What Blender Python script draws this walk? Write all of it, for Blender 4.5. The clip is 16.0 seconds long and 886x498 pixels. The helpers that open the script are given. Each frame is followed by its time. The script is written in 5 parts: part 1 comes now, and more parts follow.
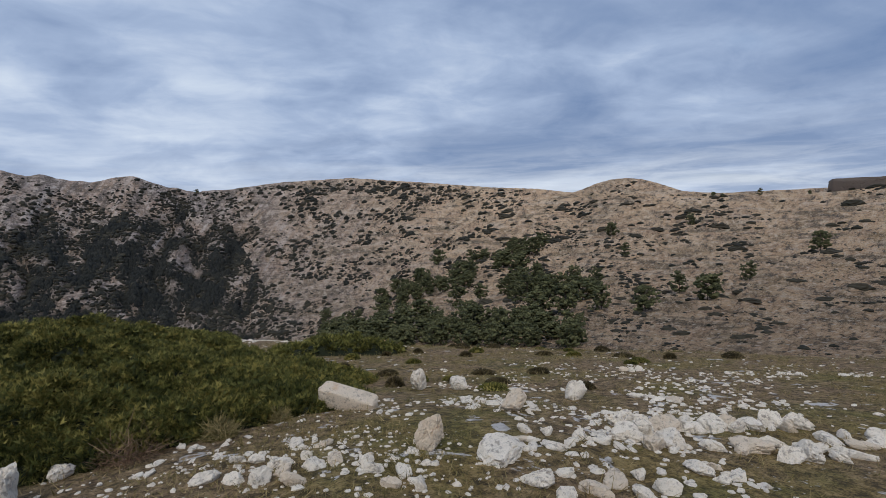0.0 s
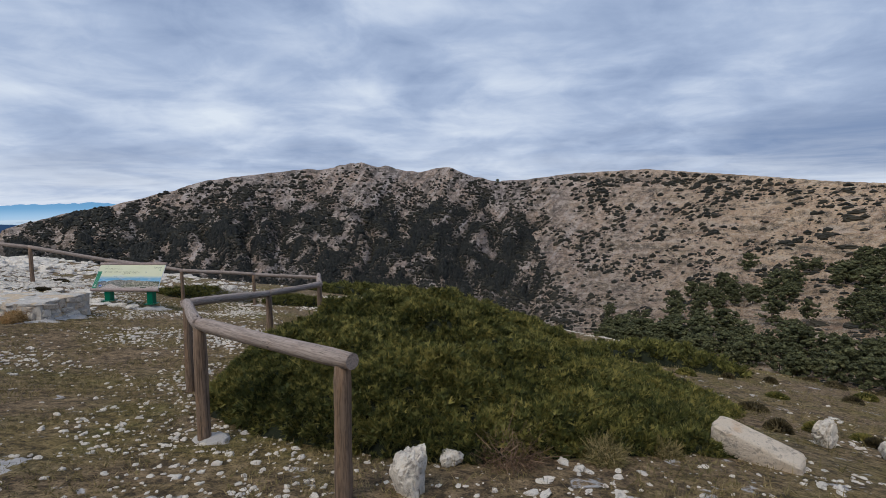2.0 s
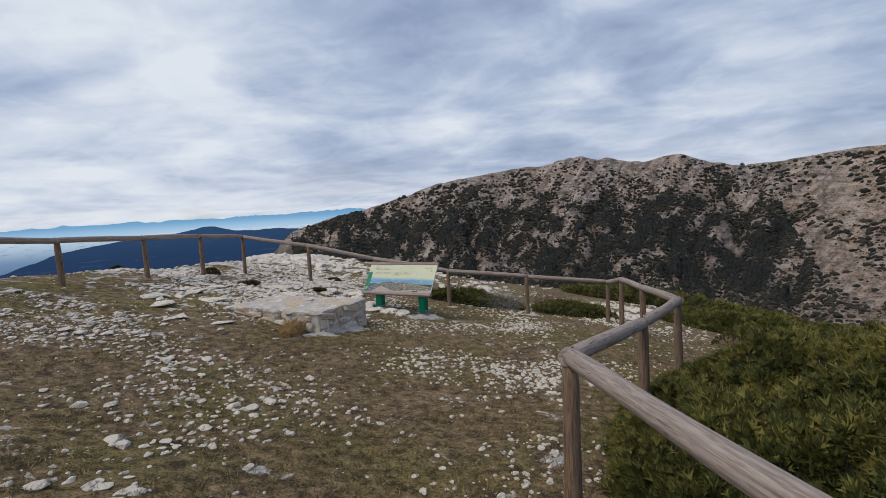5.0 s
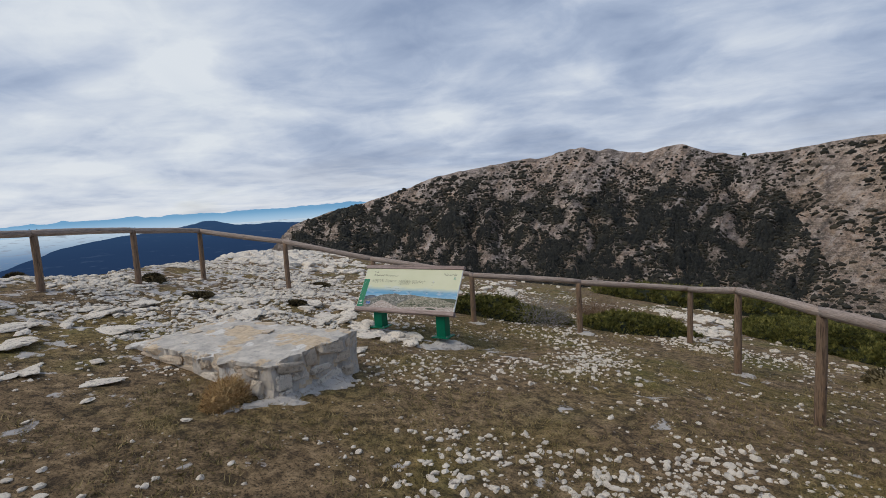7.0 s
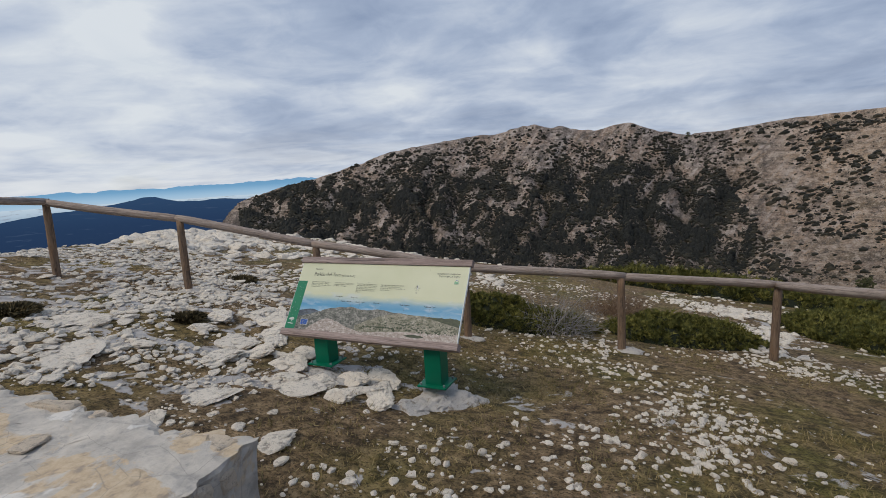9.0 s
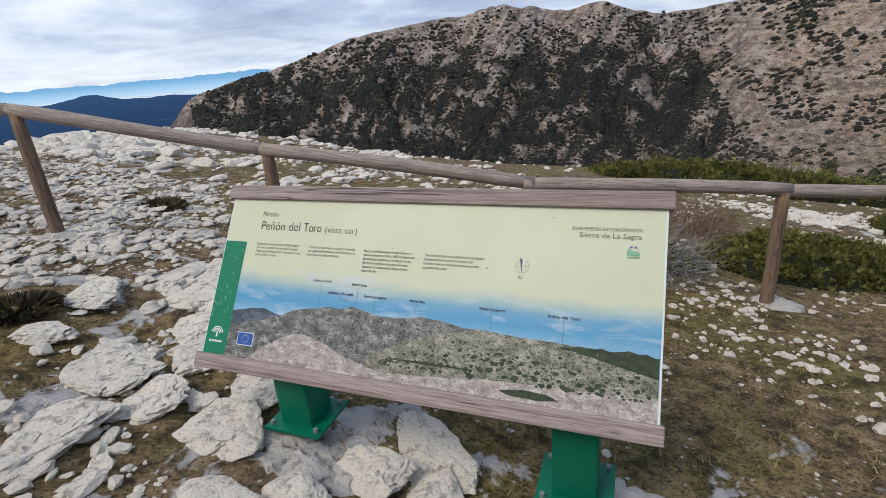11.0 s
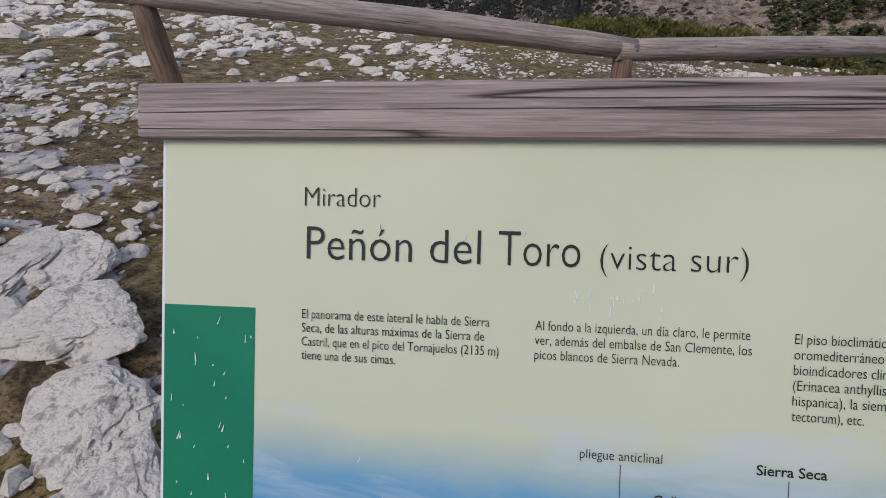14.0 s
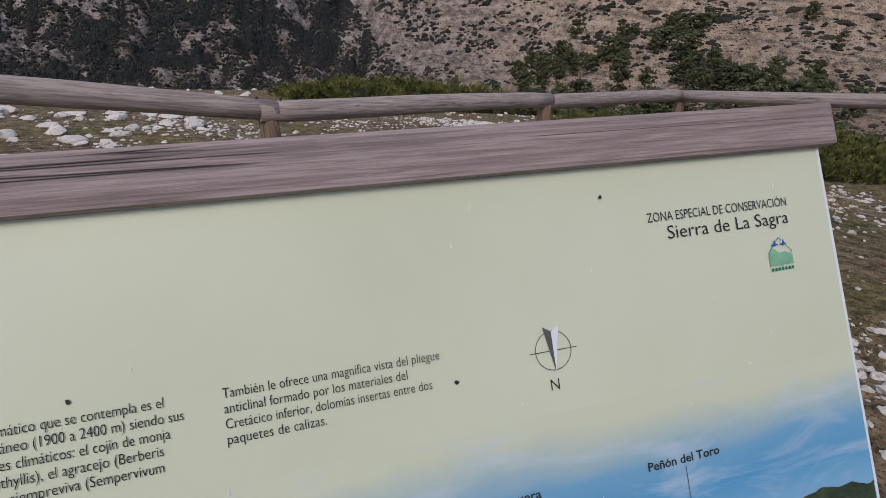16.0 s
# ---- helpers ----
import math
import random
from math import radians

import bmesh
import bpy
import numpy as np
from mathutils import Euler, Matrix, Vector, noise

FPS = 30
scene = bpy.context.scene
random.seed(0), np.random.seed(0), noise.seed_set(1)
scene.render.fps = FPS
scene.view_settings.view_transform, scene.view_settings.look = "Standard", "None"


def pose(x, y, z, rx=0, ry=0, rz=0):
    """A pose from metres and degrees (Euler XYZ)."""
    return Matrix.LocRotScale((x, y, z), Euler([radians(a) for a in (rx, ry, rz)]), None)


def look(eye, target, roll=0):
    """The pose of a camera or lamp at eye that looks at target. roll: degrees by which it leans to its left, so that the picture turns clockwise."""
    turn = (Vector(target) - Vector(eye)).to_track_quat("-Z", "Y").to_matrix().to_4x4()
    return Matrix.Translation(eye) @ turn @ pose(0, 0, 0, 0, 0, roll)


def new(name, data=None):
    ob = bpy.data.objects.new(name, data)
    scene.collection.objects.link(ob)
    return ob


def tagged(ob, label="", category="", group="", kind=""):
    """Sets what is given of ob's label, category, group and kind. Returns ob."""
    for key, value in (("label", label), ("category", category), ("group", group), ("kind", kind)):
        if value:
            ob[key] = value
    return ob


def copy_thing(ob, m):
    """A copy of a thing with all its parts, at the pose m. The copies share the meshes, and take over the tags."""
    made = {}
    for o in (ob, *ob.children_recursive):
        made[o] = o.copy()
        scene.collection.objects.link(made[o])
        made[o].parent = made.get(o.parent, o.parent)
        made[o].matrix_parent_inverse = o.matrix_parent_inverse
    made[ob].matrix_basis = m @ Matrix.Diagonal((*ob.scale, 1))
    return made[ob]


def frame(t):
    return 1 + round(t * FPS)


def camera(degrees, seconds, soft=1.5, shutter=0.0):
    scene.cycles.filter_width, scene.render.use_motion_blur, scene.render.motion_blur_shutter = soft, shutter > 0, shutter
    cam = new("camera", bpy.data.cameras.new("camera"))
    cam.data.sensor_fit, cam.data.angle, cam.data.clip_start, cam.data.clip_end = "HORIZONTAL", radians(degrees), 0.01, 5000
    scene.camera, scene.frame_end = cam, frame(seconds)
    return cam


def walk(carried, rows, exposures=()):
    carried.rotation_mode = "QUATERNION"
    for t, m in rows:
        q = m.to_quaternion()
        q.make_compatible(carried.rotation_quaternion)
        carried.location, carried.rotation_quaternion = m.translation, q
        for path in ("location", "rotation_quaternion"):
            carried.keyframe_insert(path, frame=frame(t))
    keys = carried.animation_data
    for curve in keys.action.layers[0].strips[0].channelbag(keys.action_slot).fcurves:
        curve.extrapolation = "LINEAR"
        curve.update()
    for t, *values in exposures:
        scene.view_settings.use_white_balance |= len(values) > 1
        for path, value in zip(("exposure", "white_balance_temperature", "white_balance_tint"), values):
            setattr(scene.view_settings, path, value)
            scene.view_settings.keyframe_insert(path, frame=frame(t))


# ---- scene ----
cam = camera(82.6, 16.0, soft=0.25)
PATH = [
    (0, (10.17, -12.761, 2.597), (11.072, -10.985, 2.416), -2.6),
    (0.5, (10.066, -12.506, 2.576), (10.801, -10.653, 2.417), -1.7),
    (1, (9.917, -12.214, 2.578), (10.41, -10.282, 2.422), -1.2),
    (1.5, (9.73, -11.921, 2.539), (9.885, -9.934, 2.374), -1.1),
    (2, (9.423, -11.586, 2.518), (9.256, -9.601, 2.334), -0.6),
    (2.5, (9.023, -11.311, 2.481), (8.555, -9.376, 2.287), -0.1),
    (3, (8.662, -10.916, 2.392), (7.952, -9.059, 2.178), -0.6),
    (3.5, (8.245, -10.508, 2.393), (7.412, -8.701, 2.194), -1.7),
    (4, (7.837, -9.991, 2.35), (6.934, -8.216, 2.166), -2.8),
    (4.5, (7.326, -9.429, 2.3), (6.365, -7.683, 2.136), -3.2),
    (4.7, (7.12, -9.223, 2.291), (6.147, -7.483, 2.127), -3.2),
    (6.8, (5.087, -6.573, 2.108), (4.113, -4.838, 1.903), -3.3),
    (7, (4.914, -6.293, 2.095), (3.938, -4.559, 1.897), -3.6),
    (7.5, (4.476, -5.604, 2.033), (3.517, -3.859, 1.841), -4.1),
    (8, (4.012, -5.025, 1.988), (3.081, -3.266, 1.798), -3.9),
    (8.5, (3.576, -4.388, 1.92), (2.691, -2.606, 1.708), -3.5),
    (9, (3.141, -3.762, 1.846), (2.328, -1.959, 1.546), -3.3),
    (9.2, (3.008, -3.527, 1.837), (2.222, -1.719, 1.502), -3.5),
    (11.3, (1.395, -1.503, 1.555), (0.755, 0.229, 0.786), -4.2),
    (11.4, (1.345, -1.469, 1.561), (0.728, 0.262, 0.773), -4.1),
    (12, (1.164, -1.177, 1.487), (0.597, 0.517, 0.588), -5.0),
    (12.5, (0.904, -0.997, 1.449), (0.371, 0.658, 0.46), -5.8),
    (13, (0.683, -0.807, 1.398), (0.141, 0.801, 0.338), -7.4),
    (13.5, (0.521, -0.634, 1.344), (0.137, 0.976, 0.22), -5.3),
    (14, (0.387, -0.503, 1.288), (0.145, 1.108, 0.128), -3.3),
    (14.5, (0.352, -0.444, 1.265), (0.268, 1.187, 0.110), -2.0),
    (15, (0.383, -0.438, 1.261), (0.475, 1.230, 0.162), -1.7),
    (15.5, (0.669, -0.476, 1.29), (1.004, 1.202, 0.255), 0.1),
    (16, (1.006, -0.526, 1.294), (1.499, 1.134, 0.295), 1.3),
]
walk(cam, [(t, look(e, g, r)) for t, e, g, r in PATH],
     exposures=((0, 0.0, 6200, 9), (3.5, 0.05, 6450, 10), (9.2, -0.06, 6700, 9), (11.4, 0.38, 6450, 9), (12.0, 0.37, 6450, 9.5), (13.0, 0.26, 6300, 10.5), (13.5, 0.15, 6250, 13.5), (14.5, 0.03, 6150, 17), (15.5, -0.06, 6150, 17.5), (16, 0.05, 6150, 17.5)))

# ---- world and sun ----
SUN_EL, SUN_AZ = 52.0, -150.0
world = bpy.data.worlds.new("overcast_sky")
scene.world = world
world.use_nodes = True


class Nodes:
    """A small wrapper to write node trees in few lines."""

    def __init__(self, tree):
        self.tree = tree
        tree.nodes.clear()

    def add(self, kind, **kw):
        n = self.tree.nodes.new(kind)
        for k, v in kw.items():
            if k in n.inputs:
                n.inputs[k].default_value = v
        return n

    def link(self, a, b):
        self.tree.links.new(a, b)

    def math(self, op, a, b=None, c=None):
        n = self.tree.nodes.new("ShaderNodeMath")
        n.operation = op
        for i, v in enumerate((a, b, c)):
            if v is None:
                continue
            if isinstance(v, (int, float)):
                n.inputs[i].default_value = v
            else:
                self.link(v, n.inputs[i])
        return n.outputs[0]

    def mix(self, f, a, b, blend="MIX"):
        n = self.tree.nodes.new("ShaderNodeMix")
        n.data_type, n.blend_type = "RGBA", blend
        for i, v in ((0, f), (6, a), (7, b)):
            if isinstance(v, (int, float)):
                n.inputs[i].default_value = v
            elif isinstance(v, tuple):
                n.inputs[i].default_value = (*v, 1) if len(v) == 3 else v
            else:
                self.link(v, n.inputs[i])
        return n.outputs[2]

    def ramp(self, f, *stops):
        n = self.tree.nodes.new("ShaderNodeValToRGB")
        while len(n.color_ramp.elements) < len(stops):
            n.color_ramp.elements.new(0.5)
        for e, (p, c) in zip(n.color_ramp.elements, stops):
            e.position = p
            e.color = (c, c, c, 1) if isinstance(c, (int, float)) else (*c, 1)
        self.link(f, n.inputs[0])
        return n.outputs[0]

    def noise(self, vec, scale, detail=4.0, rough=0.55, dist=0.0):
        n = self.tree.nodes.new("ShaderNodeTexNoise")
        n.inputs["Scale"].default_value, n.inputs["Detail"].default_value = scale, detail
        n.inputs["Roughness"].default_value, n.inputs["Distortion"].default_value = rough, dist
        self.link(vec, n.inputs["Vector"])
        return n.outputs[0]

    def cells(self, vec, scale, feature="F1", out=0, rand=1.0):
        n = self.tree.nodes.new("ShaderNodeTexVoronoi")
        n.feature = feature
        n.inputs["Scale"].default_value, n.inputs["Randomness"].default_value = scale, rand
        self.link(vec, n.inputs["Vector"])
        return n.outputs[out]

    def scaled(self, vec, x, y, z):
        n = self.tree.nodes.new("ShaderNodeMapping")
        n.inputs["Scale"].default_value = (x, y, z)
        self.link(vec, n.inputs["Vector"])
        return n.outputs[0]


w = Nodes(world.node_tree)
coord = w.add("ShaderNodeTexCoord")
sep = w.add("ShaderNodeSeparateXYZ")
w.link(coord.outputs["Generated"], sep.inputs[0])
up = w.math("MAXIMUM", sep.outputs[2], 0.0)
den = w.math("ADD", up, 0.20)
flat = w.add("ShaderNodeCombineXYZ")
w.link(w.math("DIVIDE", sep.outputs[0], den), flat.inputs[0])
w.link(w.math("DIVIDE", sep.outputs[1], den), flat.inputs[1])
band = w.scaled(flat.outputs[0], 1.35, 1.35, 1.0)
big = w.noise(band, 0.36, 5, 0.48, 0.35)
mass = w.noise(band, 0.95, 6, 0.52, 0.6)
fine = w.noise(band, 2.6, 7, 0.58, 0.7)
streak = w.noise(w.scaled(flat.outputs[0], 0.30, 1.5, 1.0), 1.1, 6, 0.55, 0.5)
toward = w.math("ADD", w.math("MULTIPLY", sep.outputs[0], -0.80), w.math("MULTIPLY", sep.outputs[1], 0.60))
cover = w.math("ADD", w.math("ADD", w.math("MULTIPLY", big, 0.42), w.math("MULTIPLY", mass, 0.32)), w.math("ADD", w.math("MULTIPLY", fine, 0.12), w.math("MULTIPLY", streak, 0.14)))
cover = w.math("ADD", cover, w.math("MULTIPLY", w.math("SUBTRACT", toward, 0.50), 0.058))
cloud = w.ramp(cover, (0.375, (0.185, 0.265, 0.435)), (0.445, (0.275, 0.355, 0.520)), (0.50, (0.385, 0.470, 0.635)), (0.545, (0.53, 0.605, 0.74)), (0.61, (0.70, 0.76, 0.84)))
sky = w.add("ShaderNodeTexSky")
sky.sky_type, sky.sun_disc = "NISHITA", False
sky.sun_elevation, sky.sun_rotation = radians(SUN_EL), radians(SUN_AZ)
gap = w.ramp(w.noise(band, 0.45, 4, 0.5, 0.5), (0.60, 0.0), (0.72, 0.35))
blue = w.mix(1.0, sky.outputs[0], (0.12, 0.12, 0.12), "MULTIPLY")
lit = w.mix(gap, cloud, blue)
edge = w.ramp(up, (0.0, 0.75), (0.035, 0.55), (0.10, 0.12), (0.2, 0.0))
streaks = w.ramp(w.noise(w.scaled(coord.outputs["Generated"], 1.6, 1.6, 15.0), 3.0, 6, 0.6, 0.5), (0.38, 0.25), (0.62, 1.0))
low = w.mix(w.math("MULTIPLY", edge, streaks), lit, (0.80, 0.83, 0.87))
bg = w.add("ShaderNodeBackground", Strength=1.0)
w.link(low, bg.inputs[0])
wout = w.add("ShaderNodeOutputWorld")
w.link(bg.outputs[0], wout.inputs[0])

sun = new("sun", bpy.data.lights.new("sun", "SUN"))
sun.data.energy, sun.data.angle, sun.data.color = 1.6, radians(24), (1.0, 0.915, 0.80)
sun.matrix_world = look((0, 0, 40), (-math.sin(radians(SUN_AZ)) * math.cos(radians(SUN_EL)),
                                     -math.cos(radians(SUN_AZ)) * math.cos(radians(SUN_EL)), 40 - math.sin(radians(SUN_EL))))

# ---- numeric noise and the lie of the land ----
rng = np.random.default_rng(7)


def lattice(ix, iy, seed):
    n = (ix.astype(np.int64) * 374761393 + iy.astype(np.int64) * 668265263 + seed * 974711) & 0x7FFFFFFF
    n = ((n ^ (n >> 13)) * 1274126177) & 0x7FFFFFFF
    return ((n ^ (n >> 16)) & 0xFFFF) / 65535.0


def vnoise(x, y, seed=0):
    x, y = np.asarray(x, float), np.asarray(y, float)
    ix, iy = np.floor(x), np.floor(y)
    fx, fy = x - ix, y - iy
    fx, fy = fx * fx * (3 - 2 * fx), fy * fy * (3 - 2 * fy)
    a, b = lattice(ix, iy, seed), lattice(ix + 1, iy, seed)
    c, d = lattice(ix, iy + 1, seed), lattice(ix + 1, iy + 1, seed)
    return (a * (1 - fx) + b * fx) * (1 - fy) + (c * (1 - fx) + d * fx) * fy


def fbm(x, y, octaves=4, seed=0):
    total, amp, norm = 0.0, 1.0, 0.0
    for k in range(octaves):
        total = total + amp * (vnoise(x * 2 ** k + 17.3 * k, y * 2 ** k - 9.1 * k, seed + k) - 0.5)
        norm += amp
        amp *= 0.5
    return total / norm * 2


CX, CY, CZ = 6.0, -6.0, 2.2


def by_bearing(*pairs):
    """A smooth function of the bearing (degrees, 0 = +y, clockwise) through the given pairs."""
    a = np.array([p[0] for p in pairs], float)
    v = np.array([p[1] for p in pairs], float)
    grid = np.arange(-180, 180, 0.5)
    val = np.interp(grid, a, v)
    return lambda az: np.interp(az, grid, val)


BRINK = by_bearing((-180, 60), (-130, 20), (-94, 8.5), (-68, 12), (-57, 17), (-46, 27), (-40, 25), (-34, 21), (-23, 20), (-12, 22), (0, 21),
                   (20, 14), (44, 10.5), (60, 11.5), (74, 12.5), (88, 15), (98, 17), (130, 30), (180, 60))
LOW_EL = by_bearing((-180, 3), (-130, -3), (-100, -20), (-60, -28), (-50, -20), (-44, -11), (-30, -14), (0, -18), (20, -18.5), (45, -18.2),
                    (60, -17.4), (70, -16.6), (100, -14), (140, -4), (180, 3))
LOW_R = by_bearing((-180, 150), (-100, 120), (-50, 220), (-20, 190), (5, 140), (20, 85), (40, 52), (60, 42), (80, 42), (110, 60), (180, 150))
SKY_EL = by_bearing((-180, 5), (-120, 1), (-100, -6), (-60, -8), (-52, -7), (-48, -4), (-46, -1.95), (-42, -0.62), (-38.4, 0.0), (-33.4, 1.29), (-29.6, 2.45),
                    (-25.8, 3.16), (-19.8, 3.68), (-17.6, 3.92), (-15.4, 4.4), (-13.4, 4.44), (-10.8, 4.1), (-7.6, 3.45), (-3.9, 4.0),
                    (0.6, 2.44), (4.3, 2.44), (9.9, 3.08), (17.4, 3.31), (25.9, 2.45), (33.4, 1.58), (38.4, 1.2), (42.4, 0.57), (43.4, 0.85), (45, 1.45), (46.6, 1.80), (48.2, 1.86), (49.8, 1.62), (51.4, 1.10), (52.8, 0.55), (53.7, 0.2),
                    (57, -0.15), (65, -0.09), (75, 0.4), (110, 2), (140, 5), (180, 5))
SKY_R = by_bearing((-180, 500), (-100, 3500), (-56, 3000), (-46, 900), (-15, 950), (0, 950), (20, 800), (40, 520), (55, 360), (70, 320), (110, 400), (180, 500))


def plateau(x, y):
    z = 0.301 - 0.1114 * x - 0.1548 * y
    z = z - 0.14 * np.exp(-((x - 1.2) ** 2 + (y - 1.4) ** 2) / 4.8)
    z = z - 0.36 * np.exp(-((x - 3.2) ** 2 + (y + 6.3) ** 2) / 13.5)
    z = z - 0.07 * np.exp(-((x - 0.9) ** 2 / 1.6 + (y + 0.45) ** 2 / 0.5))
    z = z + 0.30 * np.exp(-((x - 11.6) ** 2 + (y + 8.7) ** 2) / 6.5)
    return z


def rockiness(x, y, lane=True):
    """How stony the ground is, 0 to 1: bare limestone towards the crest, loose stones on the track, outcrops by the big juniper."""
    left = 1 / (1 + np.exp(np.clip((x - 0.7 + 1.15 * np.maximum(y + 0.1, 0)) * 2.4, -40, 40)))
    left = left * (1 / (1 + np.exp(np.clip(-(y + 3.4 - 0.30 * np.minimum(x, 0)) * 2.0, -40, 40))))
    left = np.maximum(left, 0.38 / (1 + np.exp(np.clip((x - 1.1 + 0.35 * (y + 7)) * 1.2, -40, 40))))
    track = 0.50 * np.exp(-(((x - 4.0 + 0.68 * np.maximum(y + 0.3, 0) + 0.34 * np.minimum(y + 0.5, 0)) / 0.80) ** 2) - ((y + 1.6) / 3.0) ** 2)
    track = np.maximum(track, 0.16 * np.exp(-(((x - 3.0) / 2.2) ** 2) - ((y + 2.6) / 3.2) ** 2))
    track = np.maximum(track, 0.20 * np.exp(-(((x - 6.3) / 2.0) ** 2) - ((y + 8.6) / 1.6) ** 2))
    if not lane:
        track = track * 0.15
    out = 0.36 * np.exp(-(((x - 13.8) / 3.8) ** 2) - ((y + 8.9) / 2.2) ** 2)
    strip = 0.7 * np.exp(-(((x - 4.6) / 0.8) ** 2) - ((y - 6.6) / 2.6) ** 2)
    return np.clip(np.maximum.reduce([left, track, out, strip]), 0, 1)


def land(x, y):
    x, y = np.asarray(x, float), np.asarray(y, float)
    dx, dy = x - CX, y - CY
    r = np.hypot(dx, dy) + 1e-6
    az = np.degrees(np.arctan2(dx, dy))
    rb, rl, rs = BRINK(az), LOW_R(az), SKY_R(az)
    near = plateau(x, y) + 0.05 * fbm(x / 2.2, y / 2.2, 4, 3) + 0.10 * rockiness(x, y) * fbm(x / 0.8, y / 0.8, 4, 5)
    k = rb / r
    zb = plateau(CX + dx * k, CY + dy * k)
    zl = CZ + rl * np.tan(np.radians(LOW_EL(az)))
    s1 = np.clip((r - rb) / (rl - rb), 0, 1)
    mid = zb + (zl - zb) * (s1 * 0.75 + 0.25 * s1 * s1 * (3 - 2 * s1)) + 0.012 * r * fbm(x / 9, y / 9, 4, 11) * np.minimum(1, (r - rb) / 10)
    s2 = np.clip(np.log(r / rl) / np.log(rs / rl), 0, 1)
    el = LOW_EL(az) + (SKY_EL(az) - LOW_EL(az)) * s2 ** 0.92
    gully = np.abs(fbm(az / 3.4 + 0.8 * fbm(az / 9, np.log(r) * 2, 3, 31), np.log(r) * 1.3, 4, 21))
    rough = (0.045 * (gully - 0.22) + 0.004 * fbm(az / 0.9, np.log(r) * 26, 3, 41)) * np.minimum(1, s2 * 4) * np.minimum(1, (1 - s2) * 5)
    el = el + (0.20 * fbm(az / 1.3, az * 0, 4, 61) + 0.30 * np.exp(-((az + 14) / 4.5) ** 2) * fbm(az / 0.9, az * 0, 4, 63)) * s2 ** 3 * (az < 2)
    far = CZ + r * np.tan(np.radians(el)) + r * rough * np.where(az < 8, 1.15, 0.45)
    beyond = np.maximum(r - rs, 0)
    far = far - beyond * 0.06 - 0.00005 * beyond ** 2
    z = np.where(r < rb, near, np.where(r < rl, mid, far))
    t = np.clip((r - rb + 2) / 4, 0, 1)
    blend = near * (1 - t) + mid * t
    return np.where((r > rb - 2) & (r < rb + 2), blend, z)


def gz(x, y):
    return float(land(x, y))


# ---- materials ----
def material(name, rough=0.9):
    m = bpy.data.materials.new(name)
    m.use_nodes = True
    n = Nodes(m.node_tree)
    n.out = n.add("ShaderNodeOutputMaterial")
    n.bsdf = n.add("ShaderNodeBsdfPrincipled", Roughness=rough)
    n.bsdf.inputs["Specular IOR Level"].default_value = 0.25
    n.link(n.bsdf.outputs[0], n.out.inputs[0])
    n.co = n.add("ShaderNodeTexCoord").outputs["Object"]
    n.pos = n.add("ShaderNodeNewGeometry").outputs["Position"]
    n.m = m
    return n


def colour(n, c):
    n.link(c, n.bsdf.inputs["Base Color"])


def bump(n, height, strength=0.5, distance=0.01):
    b = n.add("ShaderNodeBump", Strength=strength, Distance=distance)
    n.link(height, b.inputs["Height"])
    n.link(b.outputs[0], n.bsdf.inputs["Normal"])


def limestone(name, tint=(0.85, 0.765, 0.645)):
    n = material(name, 0.92)
    a = n.noise(n.pos, 3.5, 8, 0.65, 0.4)
    b = n.noise(n.pos, 18, 7, 0.7)
    c = n.noise(n.pos, 80, 5, 0.7)
    warm = (tint[0] * 0.90, tint[1] * 0.76, tint[2] * 0.62)
    base = n.ramp(a, (0.30, tuple(v * 0.72 for v in tint)), (0.42, tint), (0.62, tint), (0.74, warm))
    # darker pits: crevice shade put into the colour, with grey patches of the rock
    base = n.mix(n.ramp(b, (0.38, 0.7), (0.46, 0.0)), base, (0.24, 0.205, 0.17))
    base = n.mix(n.ramp(c, (0.35, 0.5), (0.45, 0.0)), base, (0.23, 0.20, 0.17))
    oi = n.add("ShaderNodeObjectInfo")
    base = n.mix(n.math("MULTIPLY", oi.outputs["Random"], 0.12), base, (0.46, 0.40, 0.33))
    isl = n.add("ShaderNodeNewGeometry").outputs["Random Per Island"]
    base = n.mix(n.math("MULTIPLY", isl, 0.20), base, (0.40, 0.34, 0.275))
    colour(n, base)
    bump(n, n.math("ADD", n.math("MULTIPLY", a, 0.4), n.math("ADD", n.math("MULTIPLY", b, 0.5), n.math("MULTIPLY", c, 0.2))), 1.0, 0.045)
    return n.m


